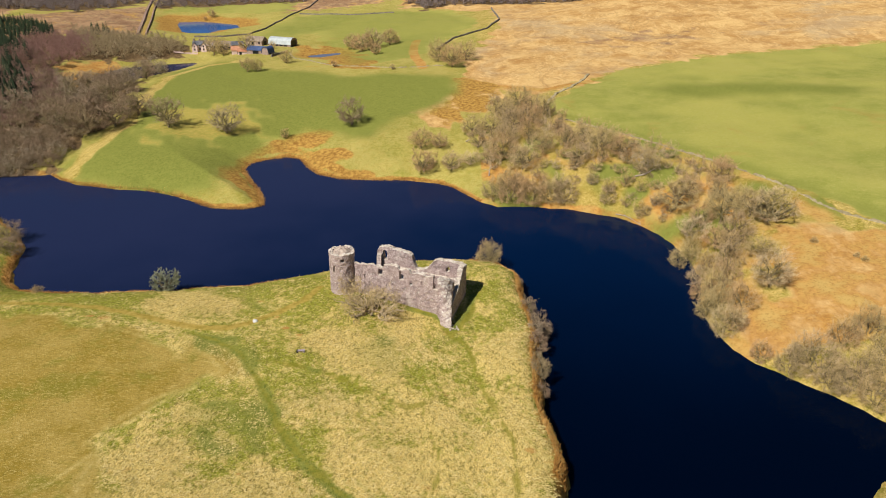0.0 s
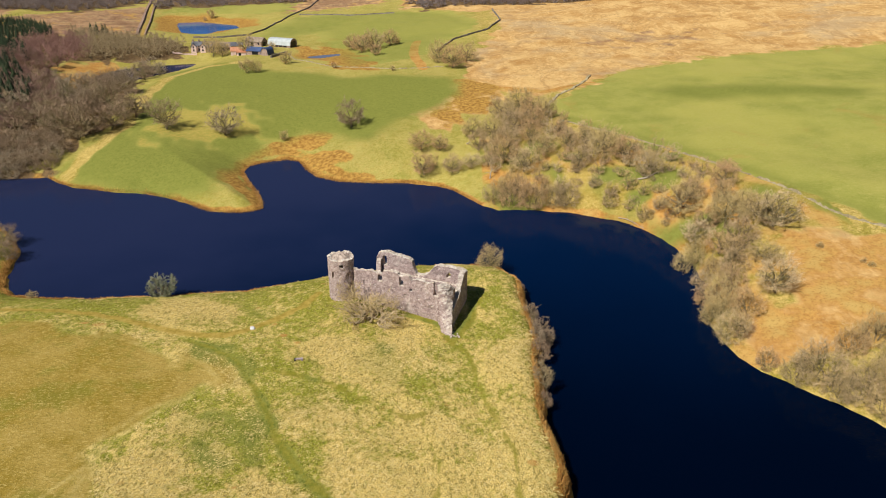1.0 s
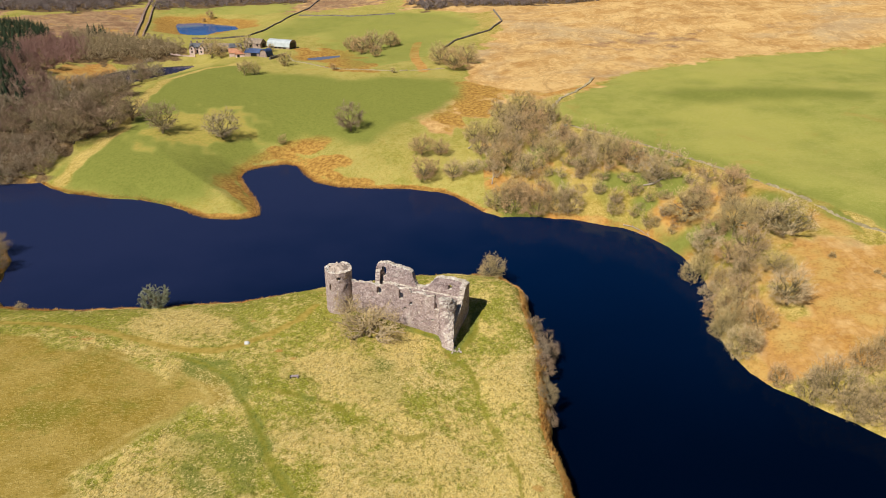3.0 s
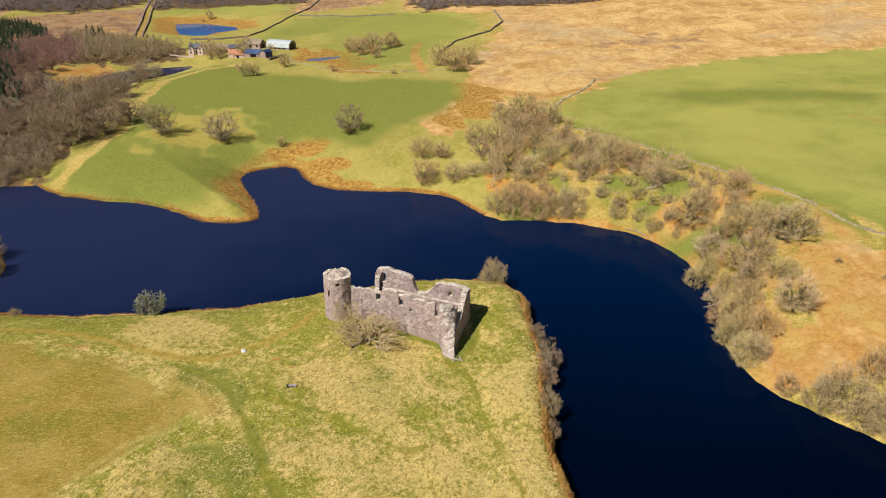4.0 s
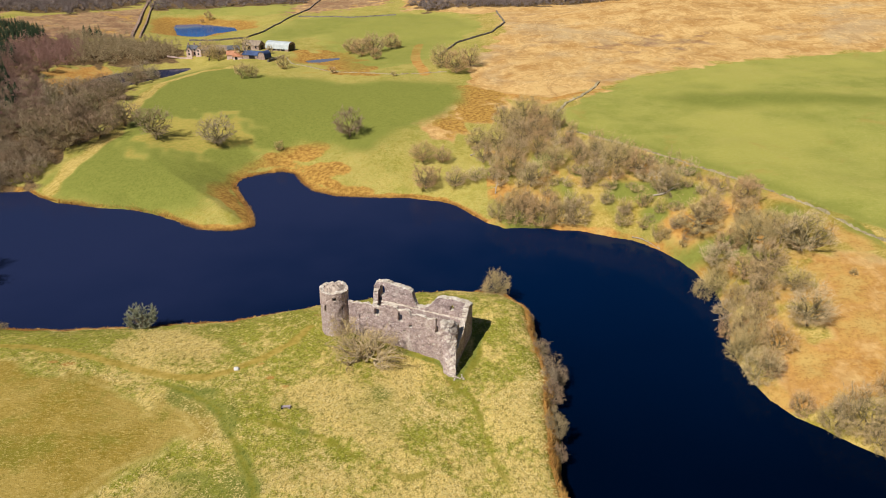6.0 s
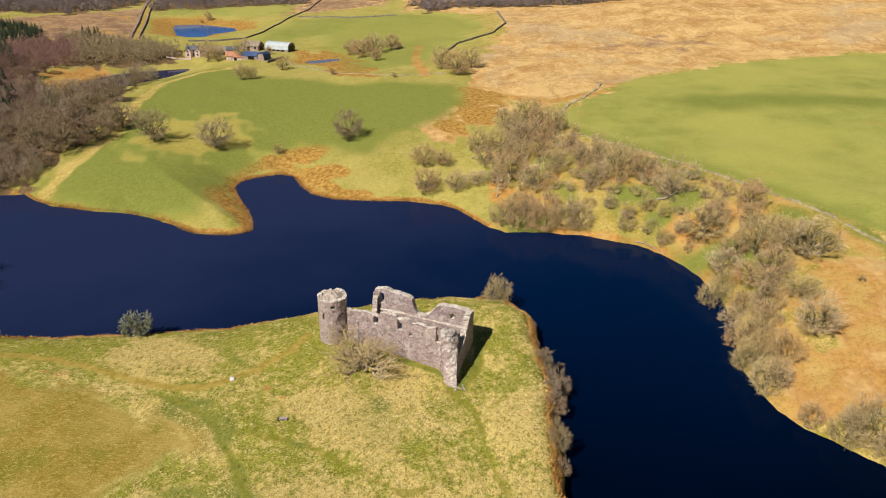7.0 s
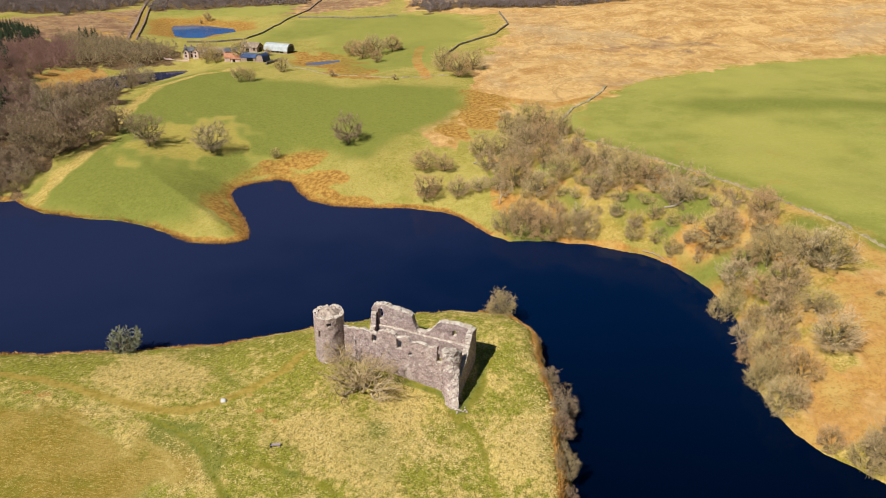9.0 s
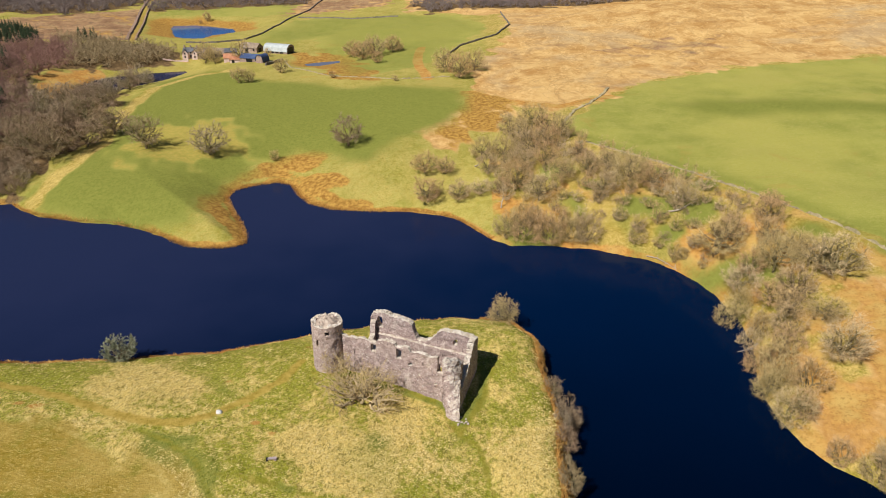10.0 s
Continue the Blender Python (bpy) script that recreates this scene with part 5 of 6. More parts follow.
for k, (x, y, w) in enumerate(BUSHES_SE):
    (sallows if k % 2 else willows).plant(x, y, w * (1.12 if k < 11 else 1), rng, "shore bushes", "", 1.2)
for x, y, w in BUSHES_NEAR:
    bank_bushes.plant(x - 0.3, y, w * 1.35, rng, "bank bushes", "small leafless thorn bush on the steep bank", 1.2)
for k, (x, y, w) in enumerate(FARM_TREES):
    (pale if k in (3, 4) else oaks).plant(x, y, w, rng, "farm trees", "leafless tree beside the farm", 1.3)
for x, y, w in WOOD_EDGE:
    wood_oaks.plant(x, y, w, rng, "wood", "tall bare oak at the wood's edge")
def single(name, made, bark, twig, words, x, y, turn=0.0):
    ob = model(name, made, bark, twig, words, "tree")
    ob.matrix_basis = pose(x, y, height(x, y) - 0.2, 0, 0, turn)


single("tree", oak(19, 17.5, 10.5, fork=0.14, limbs=10, forks=5, tips=6, twigs=11, twig=0.05, reach=1.5, stout=0.5), PALE_BARK, TWIG_PALE, "old oak with pale bleached limbs on mossy ground", 75.5, 241.0)
single("tree", oak(20, 20.0, 12.0, fork=0.16, limbs=10, forks=6, tips=6, twigs=11, twig=0.05, reach=1.6, stout=0.6), BARK, TWIG, "great spreading leafless oak at the field's edge", 101.0, 194.5, 40)
carr.plant(-134.5, 189, 9.5, rng, "shore bushes")
carr.plant(-141, 199, 10.5, rng, "shore bushes")
sallows.plant(-112.5, 164, 3.6, rng, "", "small straggling thorn at the water's edge")


def fill_wood(poly, spacing, grove, low, high, words, group, tall=1.0):
    p = np.array(poly, float)
    r = np.random.RandomState(rng.randrange(9999))
    xs, ys = r.uniform(p[:, 0].min(), p[:, 0].max(), 2500), r.uniform(p[:, 1].min(), p[:, 1].max(), 2500)
    ok = (edge_distance(poly, xs, ys) < 0) & (edge_distance(MILL_POND, xs, ys) > 3) & (edge_distance(LOCH, xs, ys) > 1)
    kept = []
    for x, y in zip(xs[ok], ys[ok]):
        if all((x - a) ** 2 + (y - b) ** 2 > spacing ** 2 for a, b in kept):
            kept.append((float(x), float(y)))
    for x, y in kept:
        grove.plant(x, y, rng.uniform(low, high), rng, group, words, tall)


fill_wood([(15, 300), (50, 306), (75, 262), (95, 236), (86, 224), (75, 214), (60, 234), (40, 242), (20, 258)], 5.6, birches, 4.5, 8, "slender young birch among the oaks", "trees on the brae", 1.1)
fill_wood([(40, 298), (75, 262), (95, 236), (86, 224), (75, 214), (60, 234), (40, 242)], 6.5, scrub, 3.5, 6, "low leafless scrub bush on the brae", "brae scrub")
fill_wood([(-182, 262), (-164, 268), (-165, 284), (-172, 292), (-205, 286), (-240, 270), (-215, 250)], 5.5, carr, 9, 13, "leafless grey-brown carr bush at the loch head", "carr")
fill_wood([(-205, 286), (-172, 294), (-168, 320), (-178, 352), (-186, 400), (-205, 400), (-230, 340), (-245, 300)], 9.5, wood_oaks, 12, 18, "bare grey-brown woodland tree among others", "wood")
fill_wood([(-222, 318), (-196, 300), (-190, 330), (-207, 368), (-228, 392), (-262, 400), (-262, 350)], 6.2, larch, 7.5, 11, "reddish-brown leafless larch in the wood", "larches")
fill_wood([(-262, 405), (-213, 319), (-203, 322), (-205, 342), (-226, 366), (-243, 398), (-258, 414)], 6.0, spruces, 11, 15, "dark green spruce among bare trees", "spruces", 1.0)
fill_wood([(-228, 330), (-205, 322), (-203, 342), (-222, 366), (-242, 376), (-246, 345)], 6.5, spruces, 10, 15, "dark green spruce among bare trees", "spruces", 1.0)
fill_wood([(-292, 405), (-246, 402), (-240, 440), (-262, 450), (-296, 446)], 7.5, larch, 7, 10, "reddish-brown leafless larch in the wood", "larches")


def fill_stuff(poly, spacing, shapes, size, low, high, material, words):
    """A far wood whose trees cannot be told apart: full trees, joined into one mesh."""
    p = np.array(poly, float)
    r = np.random.RandomState(len(poly) * 13 + int(spacing * 10))
    xs, ys = r.uniform(p[:, 0].min(), p[:, 0].max(), 2500), r.uniform(p[:, 1].min(), p[:, 1].max(), 2500)
    ok = (edge_distance(poly, xs, ys) < 0) & (edge_distance(MILL_POND, xs, ys) > 3)
    kept, verts, faces, count = [], [], [], 0
    shapes = [(np.array([tuple(v) for v in w[0] + c[0]]), [tuple(f) for f in w[1]] + [tuple(i + len(w[0]) for i in f) for f in c[1]]) for w, c in shapes]
    for x, y in zip(xs[ok], ys[ok]):
        if any((x - a) ** 2 + (y - b) ** 2 < spacing ** 2 for a, b in kept):
            continue
        v, f = shapes[len(kept) % len(shapes)]
        kept.append((x, y))
        t, s = r.uniform(0, 6.28), r.uniform(low, high) / size
        turn = np.array([[math.cos(t), -math.sin(t), 0], [math.sin(t), math.cos(t), 0], [0, 0, 1]])
        verts.append(v @ turn.T * s + (x, y, height(x, y) - 0.1))
        faces += [tuple(i + count for i in q) for q in f]
        count += len(v)
    tagged(new("distant_wood", mesh_of("distant_wood", np.concatenate(verts), faces, material)), words, "woodland", kind="stuff")


STAND = dict(limbs=6, forks=3, tips=3, twigs=5)
fill_stuff([(-240, 462), (-226, 472), (-205, 482), (-186, 496), (-192, 510), (-240, 530), (-285, 540), (-276, 520), (-256, 505)], 6.4, [oak(k, 12, 9.0, twig=0.17, reach=2.0, **STAND) for k in (71, 72, 73)], 12.0, 11, 16, TWIG_WOOD, "bare grey-brown wood above the dark mill pond")
fill_stuff([(-280, 440), (-243, 448), (-236, 462), (-256, 505), (-276, 522), (-300, 504)], 5.2, [oak(k, 9, 11, twig=0.17, reach=1.8, **STAND) for k in (74, 75)], 9.0, 6.5, 9.5, TWIG_RED, "reddish-brown leafless larch wood")
SMALL_SPRUCE = [spruce(k, 16.0, 0.085, 7, 0.26) for k in (76, 77, 78)]
fill_stuff([(-272, 428), (-268, 446), (-279, 468), (-300, 494), (-345, 520), (-345, 440)], 4.2, SMALL_SPRUCE, 16.0, 9, 12, NEEDLE, "dark green spruce clump among bare woods")
fill_stuff([(-420, 512), (-332, 522), (-309, 527), (-302, 542), (-314, 566), (-342, 588), (-420, 590)], 3.0, SMALL_SPRUCE, 16.0, 6, 7.5, NEEDLE, "dark green spruce plantation on the hillside")
fill_stuff([(-276, 549), (-263, 549), (-270, 562), (-286, 567)], 4.0, SMALL_SPRUCE, 16.0, 7.5, 9.5, NEEDLE, "dark green spruce shelter belt")
for k, (poly, material, words) in enumerate(zip(FAR_WOODS, (TWIG_HAZE, TWIG_HAZE, TWIG_HAZE), ("dark bare plantation on the far skyline", "brown bare woods on the far hillside", "hazy bare woods beyond the farm"))):
    fill_stuff(poly, 7.0 + k, [oak(80 + k, 11, 8, twig=0.4, reach=2.2, limbs=6, forks=3, tips=2, twigs=5)], 11.0, 9, 14, material, words)


# ---- fallen thorn in front of the castle, single trees ----
def fallen_thorn():
    ob = model("bush", shrub(91, 16.5, 5.0, limbs=20, forks=4, tips=4, twigs=5, twig=0.05, reach=1.9, stout=0.5), PALE_BARK, TWIG_PALE, "sprawling leafless thorn bush below the castle wall", "bush")
    ob.matrix_basis = Matrix.Translation((-17.6, 144.2, height(-17.6, 144.2) - 0.3)) @ Matrix.Rotation(0.5, 4, "Z") @ Matrix.Diagonal((1.35, 1.3, 1.25, 1))
    tall = model("tree", oak(92, 7.5, 10.0, fork=0.3, skirt=0.2, limbs=9, forks=4, tips=4, twigs=8, twig=0.045, reach=1.2, stout=0.2), PALE_BARK, TWIG_PALE, "thin leafless ash tree before the round tower", "tree")
    tall.matrix_basis = Matrix.Translation((-23.0, 149.8, height(-23.0, 149.8) - 0.1))


fallen_thorn()
tip_thorn = model("tree", oak(104, 9.6, 8.2, fork=0.12, skirt=0.02, limbs=13, twigs=13, twig=0.05, reach=0.95, stout=0.2), BARK, TWIG_PALE, "rounded tan thorn tree on the promontory's tip", "tree")
tip_thorn.matrix_basis = Matrix.Translation((13.6, 184.0, height(13.6, 184.0) - 0.1))
evergreen = model("tree", oak(93, 8.8, 8.4, fork=0.08, skirt=0.0, limbs=11, twigs=22, twig=0.16, reach=0.55, stout=0.2), BARK, IVY, "small grey-green leafy tree on the loch bank", "tree")
evergreen.matrix_basis = Matrix.Translation((-76.8, 164.8, height(-76.8, 164.8) - 0.1))


single("tree", oak(94, 5.2, 7.0, fork=0.05, skirt=0.0, limbs=10, twigs=16, twig=0.14, reach=0.5, stout=0.16), BARK, IVY, "small grey-green ivied tree among bare oaks", 48.9, 287.0)


HARL = plain("pink_harling", (0.58, 0.42, 0.37), (0.76, 0.60, 0.54), 0.8)
HEDGE = plain("brown_hedge", (0.16, 0.10, 0.075), (0.34, 0.235, 0.17), 0.8, bump=0.8, depth=0.2)


# ---- drystone dykes ----
def dyke(line, tall, wide, material, words):
    r = random.Random(len(line) * 7 + int(line[0][0]))
    rings = []
    for (ax, ay), (bx, by) in zip(line[:-1], line[1:]):
        n = max(2, int(math.hypot(bx - ax, by - ay) / 1.1))
        for k in range(n):
            rings.append((ax + (bx - ax) * k / n, ay + (by - ay) * k / n, bx - ax, by - ay))
    verts, faces = [], []
    for x, y, dx, dy in rings:
        d = math.hypot(dx, dy)
        nx, ny = -dy / d, dx / d
        x, y = x + r.gauss(0, 0.08), y + r.gauss(0, 0.08)
        z, h = height(x, y), tall * (r.uniform(0.75, 1.15) if tall > 0.6 else r.uniform(-0.2, 1.5))
        for side, up in ((-0.5, -0.4), (-0.36, h), (0.36, h * r.uniform(0.93, 1.03)), (0.5, -0.4)):
            verts.append((x + nx * wide * side, y + ny * wide * side, z + up))
    for k in range(len(rings) - 1):
        b = 4 * k
        faces += [(b, b + 1, b + 5, b + 4), (b + 1, b + 2, b + 6, b + 5), (b + 2, b + 3, b + 7, b + 6)]
    faces += [(3, 2, 1, 0), (len(verts) - 4, len(verts) - 3, len(verts) - 2, len(verts) - 1)]
    tagged(new("field_wall", mesh_of("field_wall", verts, faces, material)), words, "stone wall", "field walls")


dyke([(39, 612), (42, 553), (31, 520), (5, 494), (-7, 454)], 1.2, 0.8, DYKE, "dark drystone field wall climbing over the moor")
dyke([(47, 317), (56, 337), (64, 346), (74, 364), (78, 374)], 0.55, 1.7, DYKE_PALE, "pale lichened drystone wall beside a track")
dyke([(53.7, 297.3), (72.1, 278.4), (86.2, 261.2), (95, 247.2), (104.5, 233), (115.5, 212.3), (119.5, 201.2), (124.3, 193.2), (132.3, 186.4), (150, 168)], 0.45, 1.2, DYKE_PALE, "low tumbled drystone wall along the field's edge")
dyke([(-157, 562), (-150, 589), (-146, 658), (-137, 713), (-136, 790)], 1.1, 0.8, DYKE, "dark drystone wall running uphill from the farm")
dyke([(-137, 667), (-86, 642), (-45, 637)], 1.0, 0.8, DYKE, "dark drystone wall across the far pasture")
dyke([(-196, 548), (-175, 552), (-157, 562)], 1.2, 0.9, DYKE, "dark drystone wall behind the farm")
dyke([(-116, 463), (-110, 484)], 1.6, 1.2, DYKE, "dark farmyard wall")
dyke([(-108, 482), (-100, 460), (-70, 425), (-30, 410), (0, 412)], 0.45, 1.2, DYKE_PALE, "low tumbled drystone wall along the pasture's head")
for off, thick in ((-3.4, 2.8), (3.0, 1.6)):
    dyke([(px + off, py) for px, py in LANE[1:]], 1.1, thick, HEDGE, "dark hedged bank beside the lane")
dyke([(-194, 497), (-185, 496.5), (-176, 497.5)], 1.0, 0.5, HARL, "pale harled garden wall before the farmhouse")


# ---- the farm ----
RUBBLE = plain("farm_rubble", (0.20, 0.14, 0.11), (0.42, 0.32, 0.26), 0.9)
SLATE = plain("roof_slate", (0.06, 0.065, 0.075), (0.17, 0.17, 0.18), 0.7, rough=0.6)
TIN = plain("pale_corrugated_sheet", (0.33, 0.37, 0.37), (0.52, 0.56, 0.55), 0.5, rough=0.5)
RUST = plain("rusty_sheet", (0.30, 0.11, 0.05), (0.52, 0.26, 0.15), 0.5, rough=0.7)
BLUE = plain("blue_sheet", (0.03, 0.05, 0.12), (0.07, 0.11, 0.22), 0.5, rough=0.5)
DARK = plain("dark_opening", (0.008, 0.008, 0.010), (0.02, 0.02, 0.024), 2.0, rough=0.3)


def building(x, y, turn, long, wide, eaves, ridge, walls, roofing, words, kind="farm_building", chimneys=(), windows=(), doors=(), barrel=False, gable=()):
    """A gabled or barrel-roofed block: walls, two-sided roof, chimneys, and windows as (along, up, width, height) on the long front."""
    thing = tagged(new(kind), words, "building", "farm buildings")
    z = height(x, y)
    thing.matrix_basis = pose(x, y, z, 0, 0, turn)
    a, b = long / 2, wide / 2
    steps = 8 if barrel else 2
    arc = [(-b * math.cos(math.pi * k / steps), eaves + (ridge - eaves) * math.sin(math.pi * k / steps)) for k in range(steps + 1)]
    m = len(arc)
    v = [(-a, -b, -1.5), (a, -b, -1.5), (a, b, -1.5), (-a, b, -1.5)] + [(-a, py, pz) for py, pz in arc] + [(a, py, pz) for py, pz in arc]
    faces = [(0, 1, 4 + m, 4), (2, 3, 3 + m, 3 + 2 * m), (1, 2) + tuple(range(3 + 2 * m, 3 + m, -1)), (3, 0) + tuple(range(4, 4 + m))]
    part("wall", mesh_of("wall", v, faces, walls), thing)
    o, t = 0.35, 0.18
    slope = (arc[1][1] - arc[0][1]) / (arc[1][0] - arc[0][0])
    eave = [(arc[0][0] - o, arc[0][1] - slope * o)] + arc[1:-1] + [(arc[-1][0] + o, arc[-1][1] - slope * o)]
    rv = [(px, py, pz + lift) for lift in (0.05, 0.05 + t) for px in (-a - o, a + o) for py, pz in eave]
    rf = [(0, m, 3 * m, 2 * m), (m - 1, 3 * m - 1, 4 * m - 1, 2 * m - 1)]
    for k in range(m - 1):
        rf += [(k, k + 1, m + k + 1, m + k), (2 * m + k, 3 * m + k, 3 * m + k + 1, 2 * m + k + 1), (k, 2 * m + k, 2 * m + k + 1, k + 1), (m + k, m + k + 1, 3 * m + k + 1, 3 * m + k)]
    part("roof", mesh_of("roof", rv, rf, roofing), thing)
    for c in chimneys:
        cv, cf = [], []
        box(cv, cf, c, 0, ridge - 0.8, 0.8, 1.3, 2.2)
        box(cv, cf, c, 0, ridge + 1.4, 1.0, 1.5, 0.2)
        part("chimney", mesh_of("chimney", cv, cf, RUBBLE), thing)
    for name, side, across, up, w, h in gable:
        gv, gf = [], []
        box(gv, gf, side * (a + 0.02), across, up, 0.12, w, h)
        part(name, mesh_of(name, gv, gf, DARK), thing)
    for name, items in (("window", windows), ("door", doors)):
        for along, up, w, h in items:
            wv, wf = [], []
            box(wv, wf, along, -b - 0.02, up, w, 0.12, h)
            part(name, mesh_of(name, wv, wf, DARK), thing)
    return thing


MOSSY = plain("mossy_slate", (0.15, 0.11, 0.08), (0.34, 0.27, 0.19), 0.7, rough=0.7)
building(-177.2, 505.5, 8, 9.5, 6.0, 4.0, 6.2, HARL, SLATE, "pink two-storey farmhouse with grey slate roof and chimneys", "farmhouse", (-4.0, 0, 4.0), [(0, 2.6, 0.9, 1.3)], [(0, 0, 1.1, 2.1)])
for off, words in ((-3.1, "pink gabled wing of the farmhouse"), (3.1, "pink gabled wing beside the farmhouse door")):
    building(-177.0 + off, 502.3 + 0.14 * off, 98, 3.4, 3.6, 4.0, 6.0, HARL, SLATE, words, "farmhouse_wing", gable=[("window", -1, 0, 0.9, 1.0, 1.3), ("window", -1, 0, 3.1, 0.9, 1.2)])
building(-162, 505, -4, 20, 7, 2.8, 5.6, RUBBLE, MOSSY, "long low stone steading with a mossy brown roof", windows=[(-6, 1.0, 0.9, 1.1), (-2, 1.0, 0.9, 1.1), (3, 1.0, 0.9, 1.1)], doors=[(7, 0, 2.0, 2.2)])
building(-149, 502, 10, 8, 6, 2.8, 4.8, HARL, SLATE, "small farm store with dark slate roof", doors=[(0, 0, 2.2, 2.2)])
building(-138.5, 514, -20, 14, 7.5, 3.2, 6.0, RUBBLE, MOSSY, "red stone barn with a mossy slate roof", windows=[(4.5, 1.2, 1.4, 1.8)], doors=[(-1, 0, 2.4, 2.6)], gable=[("door", 1, 0, 0, 3.2, 3.0)])
building(-118, 508.5, -20, 18, 9, 2.6, 5.8, RUBBLE, TIN, "long cattle shed with a pale barrel roof of corrugated sheets", windows=[(-6, 0.3, 2.6, 2.0), (-2.4, 0.3, 2.6, 2.0), (1.2, 0.3, 2.6, 2.0), (4.8, 0.3, 2.6, 2.0)], barrel=True, gable=[("door", 1, 0, 0, 6.4, 4.2)])
building(-145.5, 486, 15, 7, 5, 2.6, 4.8, HARL, RUST, "low outbuilding under a rusty sheet roof", doors=[(1, 0, 2.0, 2.0)])
building(-140, 480, 10, 6, 4.5, 2.2, 4.0, HARL, RUST, "small pink shed with a rusty roof", doors=[(-1, 0, 1.6, 1.8)])
building(-129, 479, -14, 13, 6, 2.4, 4.6, RUBBLE, BLUE, "open shed under a dark blue sheet roof", doors=[(0, 0, 4.4, 2.1)])
building(-121, 475, 70, 7, 5, 2.4, 4.8, RUBBLE, BLUE, "short blue barrel-roofed store", doors=[(-1, 0, 2.2, 1.8)], barrel=True)


# ---- loose things on the grass and shore ----
def boulder(x, y, size, material, words, seed):
    bm = bmesh.new()
    bmesh.ops.create_icosphere(bm, subdivisions=2, radius=size)
    for v in bm.verts:
        p = Vector((v.co.x * 1.25, v.co.y, v.co.z * 0.75))
        v.co = p + p.normalized() * size * 0.35 * noise.noise(p / size * 1.3 + Vector((seed, 0, 0)))
    me = bpy.data.meshes.new("boulder")
    bm.to_mesh(me)
    bm.free()
    me.materials.append(material)
    ob = tagged(new("boulder", me), words, "rock")
    ob.location = (x, y, height(x, y) + size * 0.35)
    return ob


boulder(-44.8, 138.9, 0.55, BOULDER, "whitish boulder lying beside the grass path", 3)


def bench(x, y, turn):
    thing = tagged(new("bench"), "low weathered plank bench lying in the tussocks", "bench")
    thing.matrix_basis = pose(x, y, height(x, y), 0, 0, turn)
    grey = plain("weathered_plank", (0.28, 0.22, 0.22), (0.50, 0.42, 0.42), 3.0)
    for off in (-0.16, 0.16):
        v, f = [], []
        box(v, f, 0.1, off, 0.42, 1.7, 0.28, 0.09)
        part("plank", mesh_of("plank", v, f, grey), thing)
    for off, m in ((-0.72, DARK), (0.72, grey)):
        v, f = [], []
        box(v, f, off, 0, -0.1, 0.34, 0.55, 0.52 if m is grey else 0.66, 0, 0.8)
        part("support", mesh_of("support", v, f, m), thing)


bench(-31.4, 126, 6)


def log(points, thick, words, branches=5, seed=1):
    """A bleached fallen tree: a bent trunk with stubs of limbs."""
    r = random.Random(seed)
    store = ([], [])
    pts = [Vector((x, y, max(height(x, y), 0) + up)) for x, y, up in points]
    for k in range(len(pts) - 1):
        tube(*store, pts[k], pts[k + 1], thick * (1 - 0.7 * k / len(pts)), thick * (1 - 0.7 * (k + 1) / len(pts)), 7)
    for _ in range(branches):
        k = r.randrange(1, len(pts))
        limb(store, r, pts[k], Vector((r.gauss(0, 1), r.gauss(0, 1), r.uniform(0, 0.9))).normalized(), r.uniform(1.2, 3.2), thick * 0.4, 0.03, 4, 5, 0.05, 0.5)
    tagged(new("fallen_trunk", mesh_of("fallen_trunk", *store, DEADWOOD)), words, "deadwood", "fallen trunks")


log([(62.5, 227.4, 0.3), (65, 225.4, 0.5), (67.5, 222.6, 0.2), (69.6, 219.4, 0.1)], 0.17, "bleached driftwood trunk along the shore", 9, 2)
log([(77, 177, 1.2), (74.5, 175.6, 1.0), (71.5, 175, 0.5)], 0.13, "dead tree leaning out over the water", 8, 3)
log([(71, 239, 0.3), (74, 238, 0.7), (78, 240, 0.6)], 0.35, "bleached fallen limb under an oak", 6, 4)
log([(9.6, 288, 0.2), (10.4, 286, 1.4), (10.8, 285, 2.6)], 0.3, "short white broken stump", 1, 5)
log([(18, 256, 0.1), (18.2, 256.4, 2.2), (18.9, 256.9, 3.6)], 0.25, "bleached standing dead trunk", 2, 6)
log([(97, 205, 0.2), (94.5, 208, 1.5), (93.5, 210, 3.5)], 0.3, "pale leaning dead trunk", 4, 7)


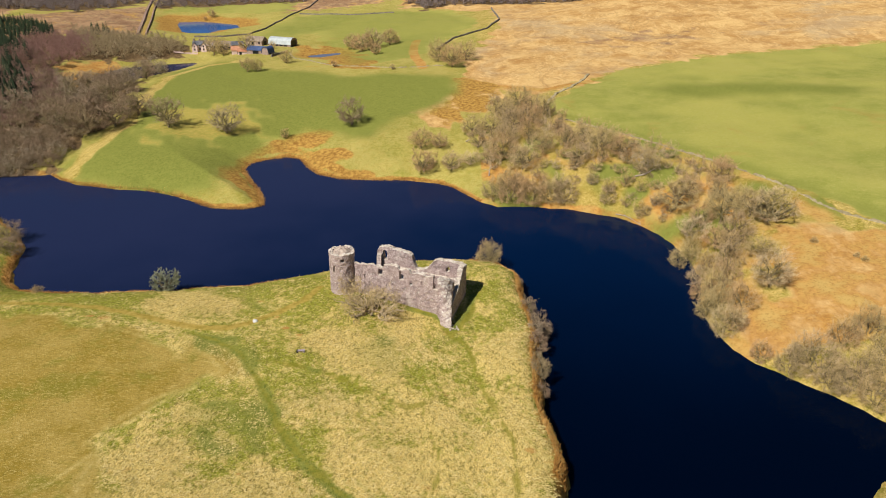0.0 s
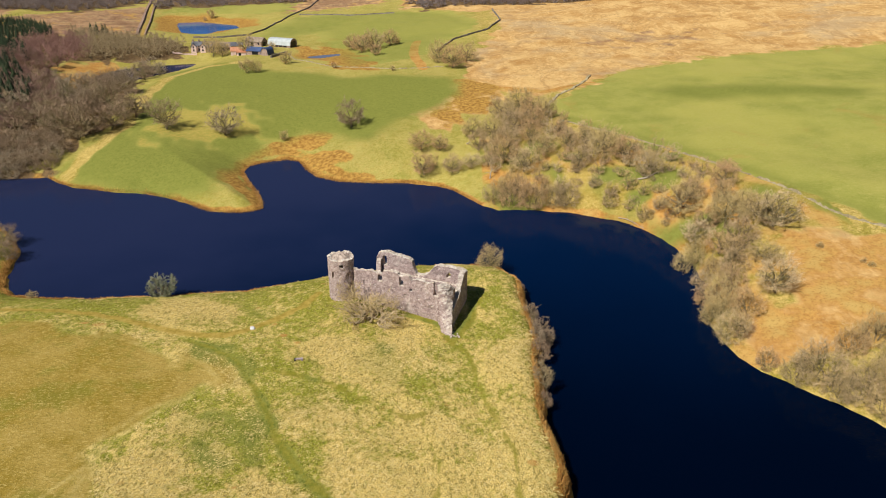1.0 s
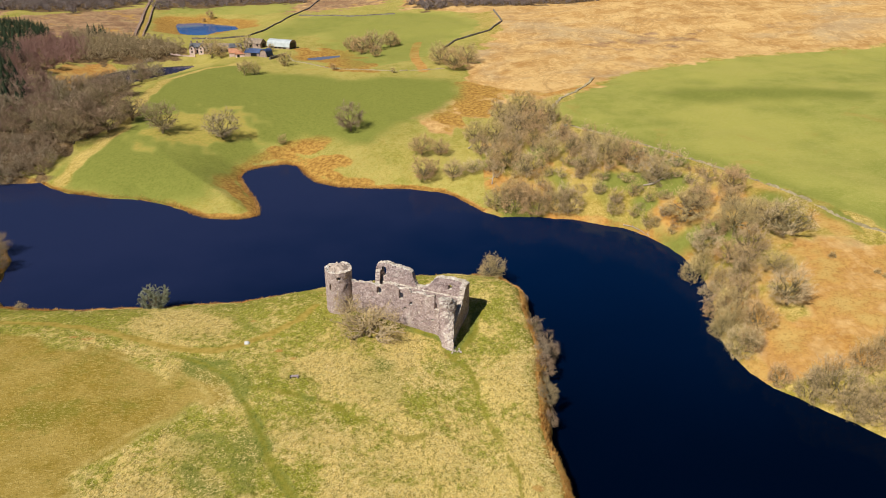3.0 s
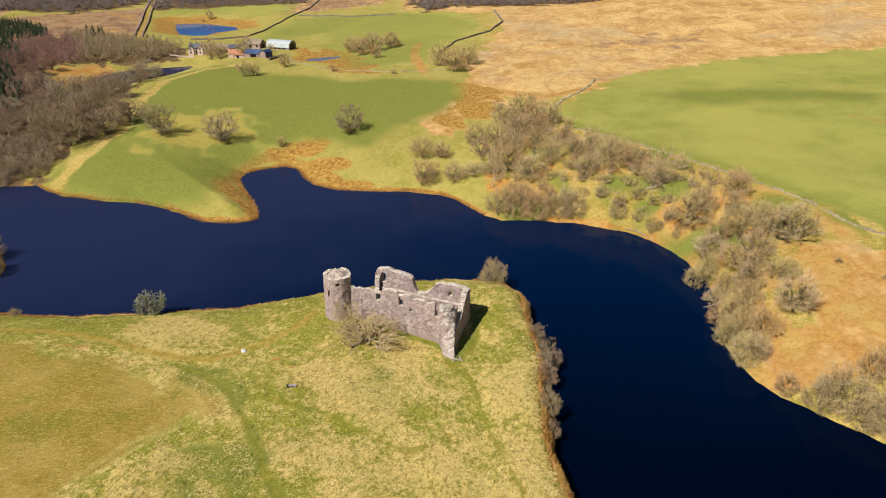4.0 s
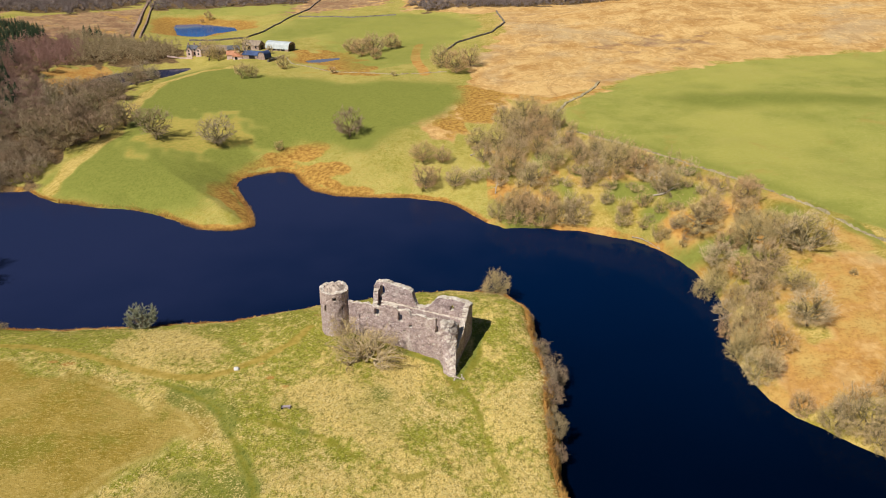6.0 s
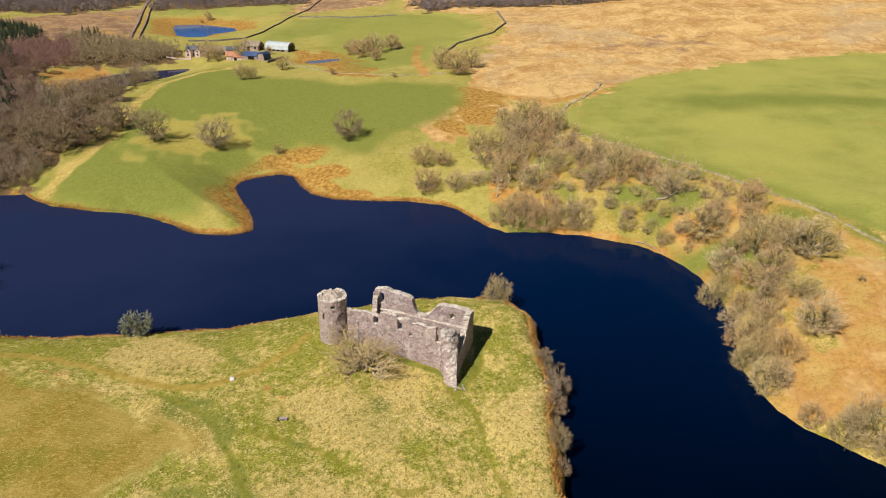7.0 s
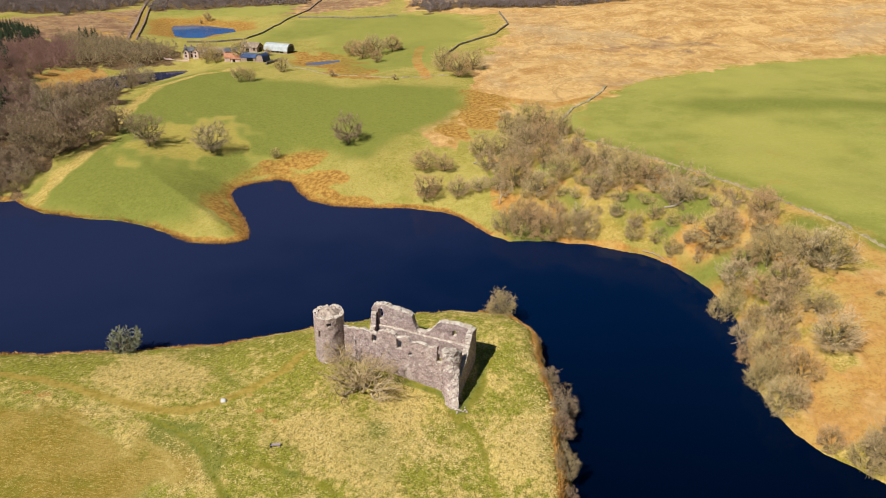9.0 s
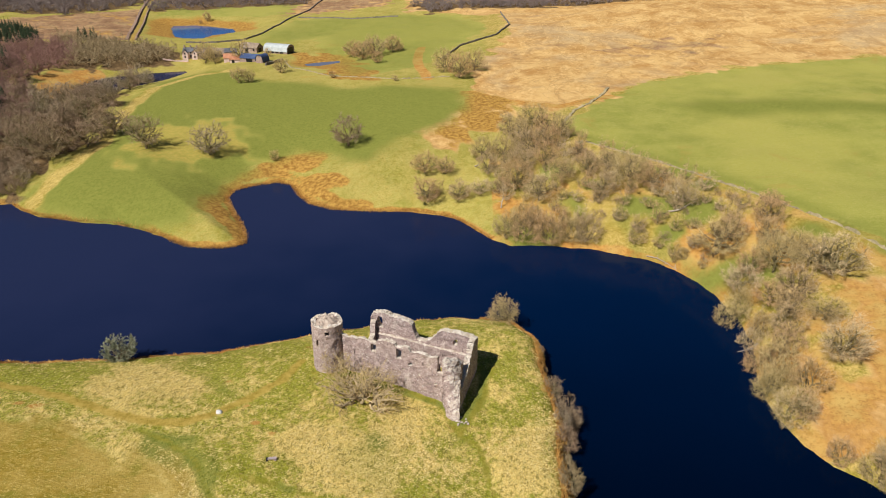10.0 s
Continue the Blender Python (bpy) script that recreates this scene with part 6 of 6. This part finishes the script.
# ---- sedge along the far shore, tussocks on the promontory ----
def sedge_fringe():
    verts, faces = [], []
    near = LOCH_NEAR[1:]
    for (ax, ay), (bx, by) in list(zip(LOCH_FAR[1:-1], LOCH_FAR[2:])) + list(zip(near[:-1], near[1:])):
        mine = (ax, ay) in near
        n = int(math.hypot(bx - ax, by - ay) * (110 if mine and ax > 15 else 30 if mine else 34))
        for _ in range(n):
            k, off = rng.random(), abs(rng.gauss(0, 1.0)) * 1.1
            d = math.hypot(bx - ax, by - ay)
            off = rng.uniform(0.2, 2.6) if mine and ax > 15 else off * 0.8 + 0.5 if mine else off - rng.random() * 1.4 if -95 < ax < -40 else off
            x, y = ax + (bx - ax) * k - (by - ay) / d * off, ay + (by - ay) * k + (bx - ax) / d * off
            z, h, t = max(height(x, y), 0) if mine or rng.random() < 0.06 else 0.1 + max(off, 0) * 0.35, rng.uniform(0.25, 0.65) * (1.5 if mine and ax > 15 else 1), rng.uniform(0, 6.28)
            b, w = len(verts), 0.16
            verts += [(x - w * math.cos(t), y - w * math.sin(t), z - 0.2), (x + w * math.cos(t), y + w * math.sin(t), z - 0.2), (x + rng.gauss(0, 0.25), y + rng.gauss(0, 0.25), z + h)]
            faces.append((b, b + 1, b + 2))
    tagged(new("sedge", mesh_of("sedge", verts, faces, SEDGE)), "rusty dry sedge fringing the loch", "sedge", kind="stuff")


def tussocks():
    r = np.random.RandomState(4)
    n = 170000
    x, y = r.uniform(-100, 24, n), r.uniform(82, 190, n)
    shore = edge_distance(LOCH, x, y)
    straw = np.maximum.reduce([inside(p, x, y, 9) for p in STRAW])
    keep = (shore > 1.2) & (r.uniform(0, 1, n) < 0.12 + 0.5 * straw + 0.25 * wobble(x, y, 7, 3) + 0.35 * wobble(x, y, 2.1, 5))
    for line in PATHS:
        keep &= line_distance(line, x, y) > 1.3
    keep &= edge_distance(HAYFIELD, x, y) > 0.5
    keep &= edge_distance([(-30, 151), (-0.5, 142), (2.4, 137.5), (9, 156), (-18, 167), (-31, 160)], x, y) > 0.5
    x, y = x[keep], y[keep]
    z = land(x, y)
    n = len(x)
    size = r.uniform(0.18, 0.5, n)
    verts = []
    for j in range(2):
        t = r.uniform(0, 6.28, n)
        c, s = np.cos(t) * size * 0.3, np.sin(t) * size * 0.3
        lx, ly = r.normal(0.3, 0.35, n), r.normal(-0.2, 0.35, n)
        verts.append(np.stack([np.stack([x - c, y - s, z - 0.05], -1), np.stack([x + c, y + s, z - 0.05], -1), np.stack([x + lx, y + ly, z + 0.06 + size * 0.3], -1)], 1).reshape(-1, 3))
    v = np.concatenate(verts)
    me = bpy.data.meshes.new("tussocks")
    me.from_pydata(v, [], np.arange(len(v)).reshape(-1, 3))
    me.materials.append(TUFT)
    tagged(new("grass_tussocks", me), "dry straw-coloured grass tussocks on the promontory", "grass", kind="stuff")


sedge_fringe()
tussocks()
